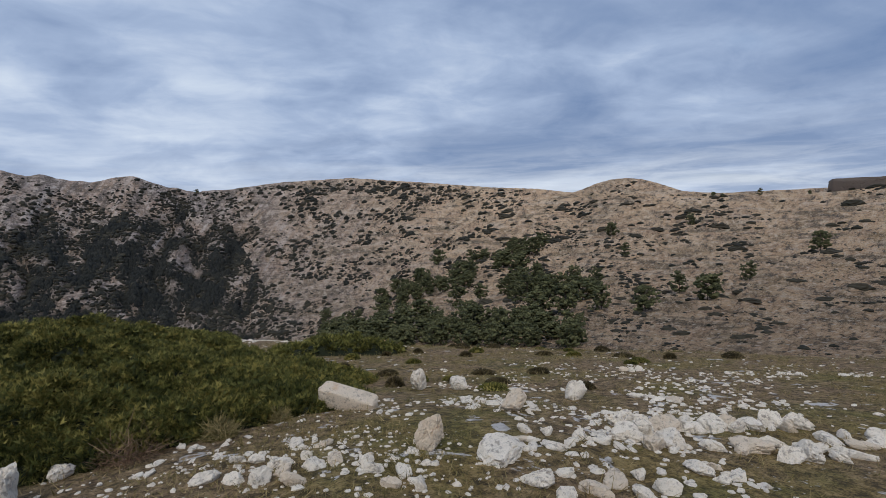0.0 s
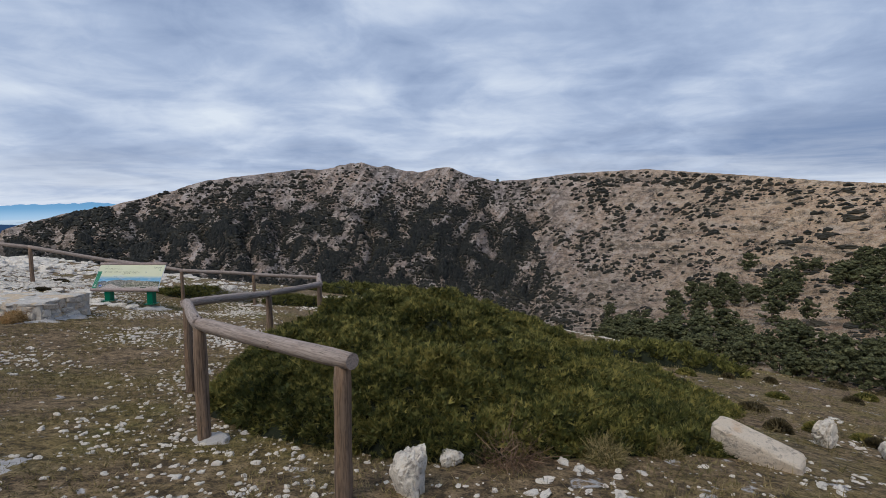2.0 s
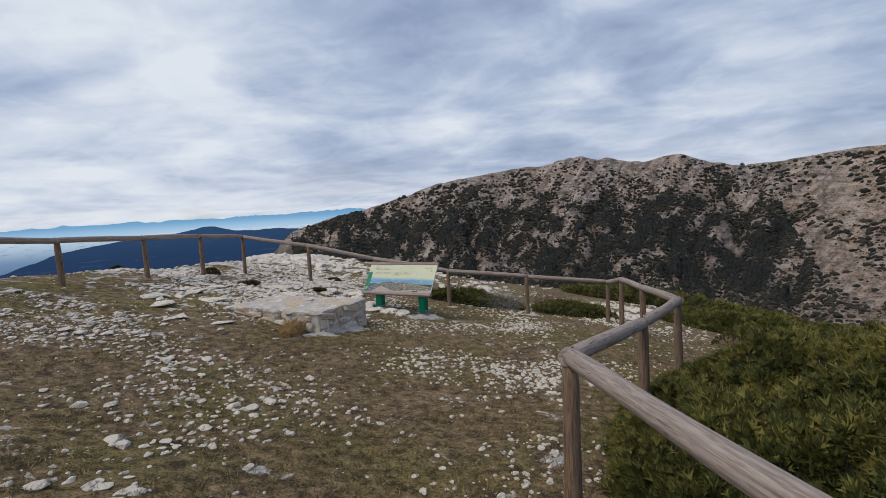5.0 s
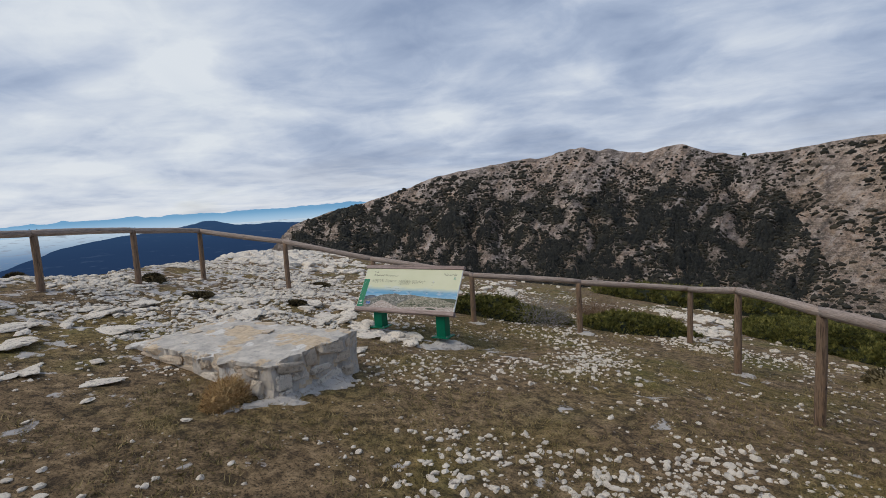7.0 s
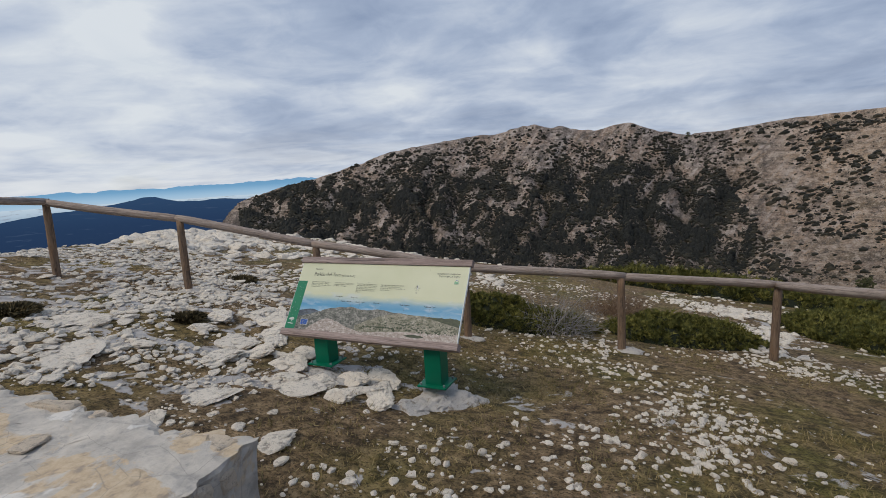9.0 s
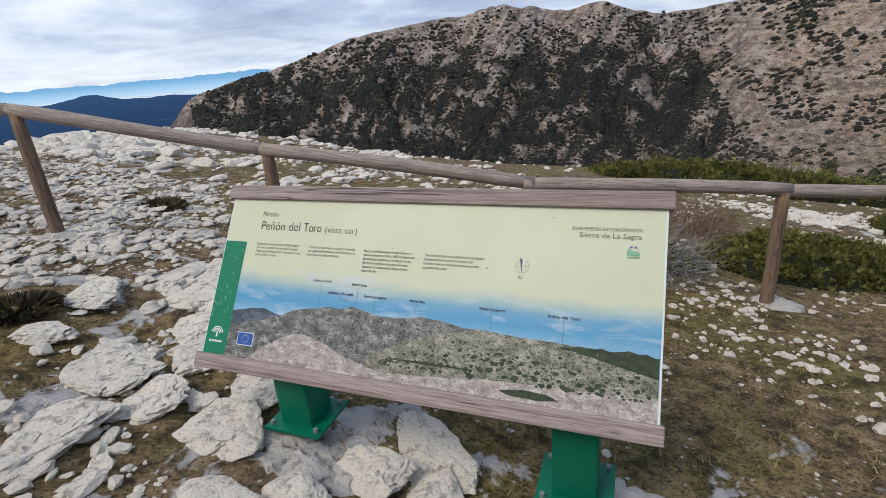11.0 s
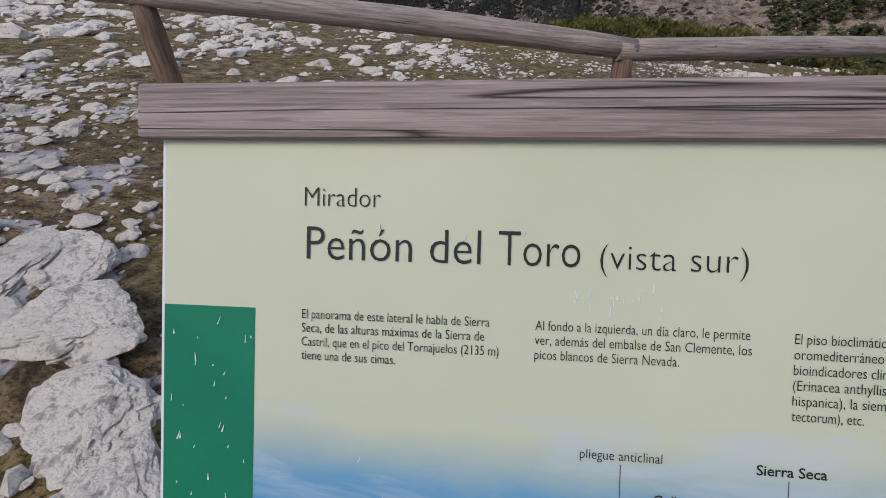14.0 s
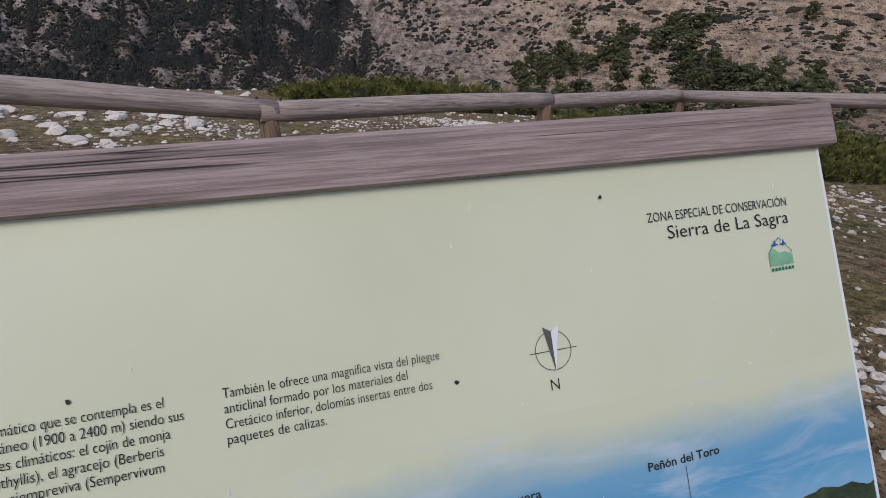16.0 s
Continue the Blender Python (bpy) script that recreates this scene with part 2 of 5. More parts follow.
def weathered_wood(name, light, dark, axis=2, ring=(0.25, 0.15, 0.09), fine=1.0):
    n = material(name, 0.85)

    def along(across, run):
        st = [across, across, across]
        st[axis] = run
        return n.scaled(n.co, *st)

    warp = 1.0 if fine == 1.0 else 0.25
    grain = n.noise(along(55 * fine, 2.0 if fine == 1.0 else 1.5), 1.0, 8, 0.62, warp * 0.6)
    hair = n.noise(along(130 * fine, 9.0), 1.0, 4, 0.6, 0.6)
    broad = n.noise(along(11 * fine, 2.4 if fine == 1.0 else 1.0), 1.0, 4, 0.55, 1.2 * warp)
    base = n.ramp(grain, (0.30, dark), (0.47, light), (0.70, tuple(min(1, v * 1.3) for v in light)))
    base = n.mix(n.ramp(broad, (0.50, 0.0), (0.68, 0.4)), base, ring)
    base = n.mix(n.ramp(hair, (0.40, 0.5), (0.50, 0.0)), base, tuple(v * 0.8 for v in dark))
    base = n.mix(n.ramp(hair, (0.54, 0.0), (0.64, 0.4)), base, tuple(min(1, v * 1.5) for v in light))
    split = n.math("ABSOLUTE", n.math("SUBTRACT", n.noise(along(15 * fine, 0.9 if fine == 1.0 else 0.3), 1.0, 3, 0.5, 0.4 * warp), 0.5))
    crack = n.math("MULTIPLY", n.ramp(split, (0.002, 1.0), (0.008 if fine == 1.0 else 0.005, 0.0)), n.ramp(n.noise(along(8 * fine, 2.2), 1.0, 2, 0.5), (0.50, 0.0), (0.56, 1.0)))
    base = n.mix(crack, base, (0.040, 0.034, 0.030))
    knot = n.ramp(n.cells(along(6, 3.2), 1.0), (0.05, 0.8), (0.11, 0.0))
    base = n.mix(knot, base, (0.055, 0.042, 0.036))
    oi = n.add("ShaderNodeObjectInfo")
    base = n.mix(n.math("MULTIPLY", oi.outputs["Random"], 0.25), base, tuple(v * 0.65 for v in light))
    colour(n, base)
    bump(n, n.math("SUBTRACT", n.math("ADD", grain, n.math("MULTIPLY", hair, 0.3)), crack), 0.7, 0.006)
    return n.m


def plain(name, c, rough=0.6, spread=0.12, scale=8.0):
    n = material(name, rough)
    f = n.noise(n.co, scale, 6, 0.6)
    colour(n, n.ramp(f, (0.3, tuple(v * (1 - spread) for v in c)), (0.7, tuple(min(1, v * (1 + spread)) for v in c))))
    bump(n, n.noise(n.co, scale * 14, 3, 0.5), 0.12, 0.002)
    return n.m


def foliage(name, deep, mid, tip, scale=1.2, clump=0.0):
    n = material(name, 0.75)
    isl = n.add("ShaderNodeNewGeometry").outputs["Random Per Island"]
    patch = n.noise(n.pos, scale, 4, 0.6)
    f = n.math("ADD", n.math("MULTIPLY", isl, 0.45), n.math("MULTIPLY", patch, 0.75))
    if clump:
        f = n.math("ADD", f, n.math("MULTIPLY", n.math("SUBTRACT", n.noise(n.pos, clump, 3, 0.6), 0.5), 0.55))
    colour(n, n.ramp(f, (0.32, deep), (0.58, mid), (0.86, tip)))
    return n.m


ROCK = limestone("pale_limestone")
ROCK_TAN = limestone("tan_limestone", (0.72, 0.60, 0.46))
RAIL = weathered_wood("weathered_rail_wood", (0.37, 0.30, 0.255), (0.17, 0.132, 0.110), 2, (0.31, 0.195, 0.125))
POST = weathered_wood("weathered_post_wood", (0.225, 0.155, 0.106), (0.065, 0.043, 0.031), 2, (0.38, 0.215, 0.105))
BOARD = weathered_wood("weathered_board_wood", (0.37, 0.292, 0.262), (0.20, 0.150, 0.132), 0, (0.23, 0.150, 0.125), 1.7)
CONCRETE = limestone("grey_concrete", (0.58, 0.54, 0.49))
JUNIPER = foliage("juniper_sprays", (0.022, 0.029, 0.007), (0.086, 0.092, 0.021), (0.255, 0.215, 0.056), 1.4, 7.0)
JUNIPER_PALE = foliage("sunlit_juniper_sprays", (0.030, 0.036, 0.008), (0.095, 0.098, 0.022), (0.26, 0.235, 0.062), 1.4, 7.0)
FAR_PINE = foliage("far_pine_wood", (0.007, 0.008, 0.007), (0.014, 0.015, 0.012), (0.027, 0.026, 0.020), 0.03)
JUNIPER_GAP_SHADE = plain("juniper_painted_shade", (0.016, 0.020, 0.010), 0.95, 0.3, 3)
PINE = foliage("pine_needles", (0.027, 0.032, 0.014), (0.074, 0.080, 0.034), (0.15, 0.148, 0.066), 0.6)
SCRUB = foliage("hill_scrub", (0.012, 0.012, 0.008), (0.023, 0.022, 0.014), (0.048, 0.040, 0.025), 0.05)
BARK = plain("pine_bark", (0.10, 0.075, 0.058), 0.9, 0.3, 6)
DRY = foliage("dry_stems", (0.16, 0.090, 0.035), (0.40, 0.245, 0.10), (0.58, 0.40, 0.19), 4, 14.0)
HEATH = foliage("reddish_heath", (0.075, 0.046, 0.028), (0.17, 0.105, 0.062), (0.30, 0.20, 0.125), 5)
TWIG = foliage("grey_twigs", (0.16, 0.14, 0.13), (0.28, 0.26, 0.24), (0.40, 0.37, 0.34), 4)
CUSHION = foliage("cushion_thorns", (0.020, 0.017, 0.009), (0.060, 0.048, 0.022), (0.15, 0.115, 0.055), 5)
TURF = foliage("short_turf", (0.078, 0.070, 0.022), (0.21, 0.168, 0.064), (0.42, 0.315, 0.155), 0.8)


def ground_material():
    n = material("stony_turf", 0.97)
    a = n.noise(n.pos, 0.55, 6, 0.6, 0.3)
    b = n.noise(n.pos, 9.0, 8, 0.76, 0.3)
    c = n.noise(n.pos, 55, 5, 0.7)
    turf = n.ramp(b, (0.40, (0.068, 0.048, 0.016)), (0.50, (0.218, 0.152, 0.052)), (0.62, (0.385, 0.275, 0.115)))
    moss = n.ramp(b, (0.38, (0.042, 0.047, 0.009)), (0.62, (0.190, 0.185, 0.042)))
    turf = n.mix(n.ramp(n.noise(n.pos, 0.9, 6, 0.66), (0.46, 0.0), (0.58, 0.62)), turf, moss)
    soil = n.ramp(b, (0.40, (0.065, 0.043, 0.024)), (0.52, (0.245, 0.164, 0.086)), (0.64, (0.43, 0.30, 0.170)))
    base = n.mix(n.ramp(a, (0.39, 0.0), (0.56, 1.0)), turf, soil)
    base = n.mix(n.ramp(c, (0.39, 0.85), (0.485, 0.0)), base, (0.034, 0.025, 0.013))
    base = n.mix(n.ramp(c, (0.58, 0.0), (0.68, 0.5)), base, (0.27, 0.225, 0.13))
    att = n.add("ShaderNodeAttribute")
    att.attribute_name = "stony"
    lim = n.ramp(n.noise(n.pos, 9, 6, 0.65), (0.32, (0.28, 0.255, 0.235)), (0.5, (0.56, 0.525, 0.495)), (0.7, (0.60, 0.55, 0.50)))
    patch = n.math("ADD", n.noise(n.pos, 2.6, 7, 0.62, 0.5), n.math("MULTIPLY", att.outputs["Fac"], 0.105))
    base = n.mix(n.ramp(patch, (0.635, 0.0), (0.665, 1.0)), base, lim)
    peb = n.cells(n.pos, 17)
    chip = n.math("MULTIPLY", n.ramp(peb, (0.14, 1.0), (0.18, 0.0)), n.ramp(n.noise(n.pos, 2.2, 4, 0.6), (0.54, 0.0), (0.60, 1.0)))
    base = n.mix(chip, base, (0.62, 0.57, 0.51))
    colour(n, base)
    bump(n, n.math("ADD", n.math("MULTIPLY", b, 0.7), n.math("MULTIPLY", c, 0.35)), 0.9, 0.05)
    return n.m


def slope_material():
    n = material("limestone_slopes", 0.98)

    def attribute(name, out):
        a = n.add("ShaderNodeAttribute")
        a.attribute_name = name
        return a.outputs[out]

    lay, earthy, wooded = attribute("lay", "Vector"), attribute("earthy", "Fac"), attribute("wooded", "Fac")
    bare = n.math("SUBTRACT", 1.0, earthy)
    turn = n.add("ShaderNodeMapping")
    turn.inputs["Rotation"].default_value = (0, 0, radians(-52))
    n.link(lay, turn.inputs["Vector"])
    # ribs run aslant down the mountain, their relief shade put into colour; beds lie along it
    rib = n.noise(n.scaled(turn.outputs[0], 0.22, 1.35, 1.0), 1.0, 7, 0.62, 0.55)
    bed = n.noise(n.scaled(lay, 0.16, 1.5, 1.0), 1.0, 6, 0.62, 0.5)
    a = n.noise(lay, 0.26, 6, 0.60, 0.6)
    e = n.noise(n.scaled(lay, 0.8, 1.3, 1.0), 1.9, 8, 0.74, 0.3)
    g = n.noise(lay, 8.0, 6, 0.72)
    d = n.noise(n.pos, 2.6, 5, 0.7)
    rock = n.ramp(a, (0.34, (0.17, 0.138, 0.124)), (0.46, (0.245, 0.194, 0.166)), (0.57, (0.34, 0.232, 0.162)), (0.68, (0.28, 0.226, 0.194)))
    warm = n.ramp(n.noise(n.scaled(lay, 0.7, 1.5, 1.0), 0.55, 6, 0.65, 0.4), (0.36, (0.40, 0.250, 0.145)), (0.52, (0.58, 0.380, 0.215)), (0.66, (0.67, 0.480, 0.305)))
    rock = n.mix(earthy, rock, warm)
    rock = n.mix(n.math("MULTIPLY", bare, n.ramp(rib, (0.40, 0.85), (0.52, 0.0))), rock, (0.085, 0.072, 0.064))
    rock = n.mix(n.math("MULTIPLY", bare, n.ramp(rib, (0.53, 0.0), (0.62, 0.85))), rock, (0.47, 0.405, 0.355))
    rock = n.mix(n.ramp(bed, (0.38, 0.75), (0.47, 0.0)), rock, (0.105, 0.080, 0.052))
    turfy = n.noise(n.scaled(lay, 0.30, 0.85, 1.0), 0.9, 5, 0.6, 0.6)
    rock = n.mix(n.math("MULTIPLY", n.math("ADD", 0.25, n.math("MULTIPLY", earthy, 0.75)), n.ramp(turfy, (0.52, 0.0), (0.62, 0.65))), rock, (0.215, 0.148, 0.075))
    rock = n.mix(n.ramp(bed, (0.57, 0.0), (0.66, 0.6)), rock, (0.56, 0.45, 0.345))
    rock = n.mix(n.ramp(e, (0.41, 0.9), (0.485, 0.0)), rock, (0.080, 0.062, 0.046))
    pale = n.mix(earthy, (0.50, 0.415, 0.350), (0.66, 0.515, 0.365))
    rock = n.mix(n.ramp(e, (0.53, 0.0), (0.60, 0.75)), rock, pale)
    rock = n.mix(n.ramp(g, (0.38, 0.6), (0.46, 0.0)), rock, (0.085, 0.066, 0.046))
    rock = n.mix(n.ramp(g, (0.54, 0.0), (0.63, 0.65)), rock, pale)
    rock = n.mix(n.math("MULTIPLY", earthy, n.ramp(d, (0.38, 0.5), (0.47, 0.0))), rock, (0.115, 0.080, 0.045))
    clast = n.ramp(n.cells(n.pos, 0.9), (0.16, 0.8), (0.24, 0.0))
    rock = n.mix(n.math("MULTIPLY", clast, earthy), rock, (0.66, 0.57, 0.45))
    # wooded ground darkened: scrub cover plus valley shade, both put into the colour
    cover_shade = n.math("ADD", wooded, n.math("MULTIPLY", n.math("SUBTRACT", e, 0.5), 1.7))
    rock = n.mix(n.ramp(cover_shade, (0.34, 0.0), (0.60, 0.7)), rock, (0.045, 0.038, 0.030))
    colour(n, rock)
    b = n.noise(n.pos, 0.06, 8, 0.70, 0.4)
    bump(n, n.math("ADD", b, n.math("MULTIPLY", g, 0.2)), 1.0, 4.0)
    return n.m


GROUND, SLOPE = ground_material(), slope_material()


# ---- helpers for parts ----
def thing(name, label, category, at=(0, 0, 0), group="", kind=""):
    ob = new(name)
    ob.location = at
    ob.empty_display_size = 0.1
    return tagged(ob, label, category, group, kind)


def attach(ob, parent):
    ob.parent = parent
    if parent.parent is None and parent.type == "EMPTY":
        ob.matrix_parent_inverse = Matrix.Translation(-Vector(parent.location))
    return ob


def part(name, bm, mat, parent, label="", smooth=False):
    me = bpy.data.meshes.new(name)
    bm.to_mesh(me)
    bm.free()
    me.materials.append(mat)
    me.polygons.foreach_set("use_smooth", [smooth] * len(me.polygons))
    ob = new(name, me)
    attach(ob, parent)
    if label:
        tagged(ob, label)
    return ob


def mesh_of(name, verts, faces, mat, smooth=False):
    me = bpy.data.meshes.new(name)
    verts, faces = np.asarray(verts, np.float32), np.asarray(faces, np.int32)
    k = faces.shape[1]
    me.vertices.add(len(verts))
    me.vertices.foreach_set("co", verts.ravel())
    me.loops.add(faces.size)
    me.loops.foreach_set("vertex_index", faces.ravel())
    me.polygons.add(len(faces))
    me.polygons.foreach_set("loop_start", np.arange(0, faces.size, k, dtype=np.int32))
    me.polygons.foreach_set("use_smooth", np.full(len(faces), bool(smooth)))
    me.update(calc_edges=True)
    me.validate()
    me.materials.append(mat)
    return me


def box(bm, lo, hi, m=None, bevel=0.0, segments=2):
    made = bmesh.ops.create_cube(bm, size=1.0)["verts"]
    c = [(a + b) / 2 for a, b in zip(lo, hi)]
    s = [b - a for a, b in zip(lo, hi)]
    bmesh.ops.transform(bm, matrix=Matrix.Translation(c) @ Matrix.Diagonal((*s, 1)), verts=made)
    if bevel:
        edges = list({e for v in made for e in v.link_edges})
        out = bmesh.ops.bevel(bm, geom=edges, offset=bevel, segments=segments, profile=0.6, affect="EDGES")
        made = list({v for f in out["faces"] for v in f.verts} | {v for v in made if v.is_valid})
    if m is not None:
        bmesh.ops.transform(bm, matrix=m, verts=made)
    return made


def log(bm, a, b, ra, rb, seed, sides=14, rings=9, wob=0.006):
    """A round log from a to b, uneven along its length, with softened ends."""
    a, b = Vector(a), Vector(b)
    d = b - a
    q = d.to_track_quat("Z", "Y")
    rows = []
    r0 = np.random.default_rng(seed)
    ph = r0.uniform(0, 6.28, 4)
    for i in range(rings + 1):
        t = i / rings
        c = a + d * t + q @ Vector((wob * math.sin(5 * t + ph[0]), wob * math.sin(4 * t + ph[1]), 0))
        rad = (ra + (rb - ra) * t) * (1 + 0.025 * math.sin(9 * t + ph[2]))
        if i in (0, rings):
            rad *= 0.88
        rows.append([bm.verts.new(c + q @ Vector((rad * (1 + 0.02 * math.sin(3 * k + ph[3])) * math.cos(2 * math.pi * k / sides), rad * math.sin(2 * math.pi * k / sides), 0)))
                     for k in range(sides)])
    for i in range(rings):
        for k in range(sides):
            bm.faces.new((rows[i][k], rows[i][(k + 1) % sides], rows[i + 1][(k + 1) % sides], rows[i + 1][k]))
    for row, s in ((rows[0], -1), (rows[-1], 1)):
        f = bm.faces.new(row[::-1] if s < 0 else row)
        f.smooth = False


def ico(sub):
    bm = bmesh.new()
    bmesh.ops.create_icosphere(bm, subdivisions=sub, radius=1.0)
    v = np.array([p.co[:] for p in bm.verts])
    f = np.array([[p.index for p in q.verts] for q in bm.faces])
    bm.free()
    return v, f


ICO = {k: ico(k) for k in (1, 2, 3, 4, 5)}


def noise3(v, scale, seed, octaves=3):
    return (fbm(v[:, 0] * scale + 3.1, v[:, 1] * scale + v[:, 2] * scale * 0.7, octaves, seed)
            + fbm(v[:, 2] * scale - 1.7, v[:, 0] * scale * 0.6 - v[:, 1] * scale, octaves, seed + 50)) * 0.5


def rock_shape(sub, seed, rough=0.32, planes=7):
    """A broken limestone lump: a sphere cut by random planes, then pitted and ribbed by noise."""
    v, f = ICO[sub]
    r0 = np.random.default_rng(seed)
    v = v * (1 + rough * noise3(v, 1.5, seed, 4) + r0.uniform(-0.26, 0.26, len(v)) * (sub < 3))[:, None]
    for _ in range(planes):
        nrm = r0.normal(size=3)
        nrm /= np.linalg.norm(nrm)
        cut = r0.uniform(0.45, 0.85)
        d = v @ nrm - cut
        v = v - np.where(d > 0, d * 0.85, 0)[:, None] * nrm
    if sub > 2:
        ridge = np.abs(noise3(v, 2.6, seed + 9, 4))
        v = v * (1.03 - 0.24 * np.exp(-ridge * 18) + 0.17 * noise3(v, 5.5, seed + 5, 5))[:, None]
        for _ in range(planes // 2):
            nrm = r0.normal(size=3)
            nrm /= np.linalg.norm(nrm)
            d = v @ nrm - r0.uniform(0.55, 0.85)
            v = v - np.where(d > 0, d * 0.65, 0)[:, None] * nrm
    return v, f


def scatter_mesh(name, shapes, places, mat, smooth=False):
    """One mesh out of many small shapes. places: rows of x, y, z, sx, sy, sz, turn, which."""
    vs, fs, base = [], [], 0
    for x, y, z, sx, sy, sz, turn, which in places:
        v, f = shapes[int(which) % len(shapes)]
        c, s = math.cos(turn), math.sin(turn)
        p = v * (sx, sy, sz)
        vs.append(np.column_stack((p[:, 0] * c - p[:, 1] * s + x, p[:, 0] * s + p[:, 1] * c + y, p[:, 2] + z)))
        fs.append(f + base)
        base += len(v)
    return mesh_of(name, np.concatenate(vs), np.concatenate(fs), mat, smooth)


# ---- ground: one sheet out to the horizon ----
def build_ground():
    az = np.concatenate((np.arange(-180, -80, 1.6), np.arange(-80, 80, 0.3), np.arange(80, 180, 1.6)))
    rad = np.concatenate(([0.05], 0.35 * np.exp(np.arange(0, 480) * 0.0199)))
    rad = rad[rad < 4700]
    A, R = np.meshgrid(np.radians(az), rad)
    X, Y = CX + R * np.sin(A), CY + R * np.cos(A)
    Z = land(X, Y)
    nr, na = X.shape
    i = np.arange(nr * na).reshape(nr, na)
    nxt = np.roll(i, -1, axis=1)
    faces = np.stack((i[:-1], i[1:], nxt[1:], nxt[:-1]), -1).reshape(-1, 4)
    me = mesh_of("ground", np.stack((X, Y, Z), -1).reshape(-1, 3), faces, GROUND, True)
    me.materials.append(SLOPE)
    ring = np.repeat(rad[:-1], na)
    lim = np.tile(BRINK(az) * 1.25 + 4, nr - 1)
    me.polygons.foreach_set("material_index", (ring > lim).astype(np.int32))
    att = me.attributes.new("stony", "FLOAT", "POINT")
    att.data.foreach_set("value", rockiness(X, Y, False).ravel().astype(np.float32))
    # scrub cover mask; the slope colour also takes its valley shade from it
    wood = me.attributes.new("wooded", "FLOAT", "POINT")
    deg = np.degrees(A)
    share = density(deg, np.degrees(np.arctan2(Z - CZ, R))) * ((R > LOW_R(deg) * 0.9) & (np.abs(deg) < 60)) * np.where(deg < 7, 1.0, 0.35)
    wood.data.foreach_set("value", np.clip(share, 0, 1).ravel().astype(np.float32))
    lay = me.attributes.new("lay", "FLOAT_VECTOR", "POINT")
    lay.data.foreach_set("vector", np.stack((deg, np.degrees(np.arctan2(Z - CZ, R)), deg * 0), -1).ravel().astype(np.float32))
    soil = me.attributes.new("earthy", "FLOAT", "POINT")
    soil.data.foreach_set("value", np.clip((np.degrees(A) - 2) / 30, 0, 0.95).ravel().astype(np.float32))
    return tagged(new("ground", me), "stony mountain turf falling to scrub-dotted limestone slopes", "ground", kind="structure")



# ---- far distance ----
# Emissive distance strips: air haze is painted into their colour by height.
def haze_glow(name, stops, low, high, patch=None):
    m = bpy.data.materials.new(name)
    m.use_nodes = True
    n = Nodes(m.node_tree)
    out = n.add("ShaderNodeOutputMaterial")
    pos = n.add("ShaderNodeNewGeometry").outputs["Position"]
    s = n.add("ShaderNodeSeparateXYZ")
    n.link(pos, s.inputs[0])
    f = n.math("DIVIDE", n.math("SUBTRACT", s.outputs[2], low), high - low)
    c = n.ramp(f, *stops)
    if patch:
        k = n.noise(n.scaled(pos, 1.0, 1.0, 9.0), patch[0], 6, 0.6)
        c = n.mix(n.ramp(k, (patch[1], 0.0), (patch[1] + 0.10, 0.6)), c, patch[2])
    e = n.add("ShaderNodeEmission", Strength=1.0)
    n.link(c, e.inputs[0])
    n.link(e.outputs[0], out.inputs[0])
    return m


def strip(name, label, r, top, bottom, mat, a0, a1, step=0.1, jag=0.0, seed=1):
    az = np.arange(a0, a1, step)
    zt = CZ + r * np.tan(np.radians(top(az) + jag * fbm(az / 1.1, az * 0, 5, seed)))
    x, y = CX + r * np.sin(np.radians(az)), CY + r * np.cos(np.radians(az))
    zb = np.full_like(az, CZ + r * math.tan(radians(bottom)))
    v = np.concatenate((np.stack((x, y, zt), -1), np.stack((x, y, zb), -1)))
    k = len(az)
    i = np.arange(k - 1)
    f = np.stack((i, i + 1, i + 1 + k, i + k), -1)
    return tagged(new(name, mesh_of(name, v, f, mat)), label, "distance", kind="structure")


T = lambda el, r: CZ + r * math.tan(radians(el))
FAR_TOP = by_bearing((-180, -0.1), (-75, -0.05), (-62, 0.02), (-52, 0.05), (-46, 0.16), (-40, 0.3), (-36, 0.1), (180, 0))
strip("backdrop_range", "mountain range across the plain, pale blue haze painted in", 4880, FAR_TOP, -1.6,
      haze_glow("far_range_painted_haze", ((0.0, (0.50, 0.63, 0.76)), (0.45, (0.33, 0.52, 0.72)), (0.8, (0.17, 0.37, 0.60)), (1.0, (0.15, 0.34, 0.57))), T(-1.6, 4880), T(0.2, 4880)), -112, -30, 0.1, 0.22, 5)
strip("backdrop_plain", "farmed plain far below, haze painted in", 4840, by_bearing((-180, -1.15), (180, -1.15)), -10,
      haze_glow("plain_painted_haze", ((0.0, (0.045, 0.085, 0.17)), (0.45, (0.085, 0.15, 0.27)), (0.70, (0.16, 0.26, 0.42)), (0.86, (0.36, 0.48, 0.62)), (1.0, (0.52, 0.64, 0.76))),
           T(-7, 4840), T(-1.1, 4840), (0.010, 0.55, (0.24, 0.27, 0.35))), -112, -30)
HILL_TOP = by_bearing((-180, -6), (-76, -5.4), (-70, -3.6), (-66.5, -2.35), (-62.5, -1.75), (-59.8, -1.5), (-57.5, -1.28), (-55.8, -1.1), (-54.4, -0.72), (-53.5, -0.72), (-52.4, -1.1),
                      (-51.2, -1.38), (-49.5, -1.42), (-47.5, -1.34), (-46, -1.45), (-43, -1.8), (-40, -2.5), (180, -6))
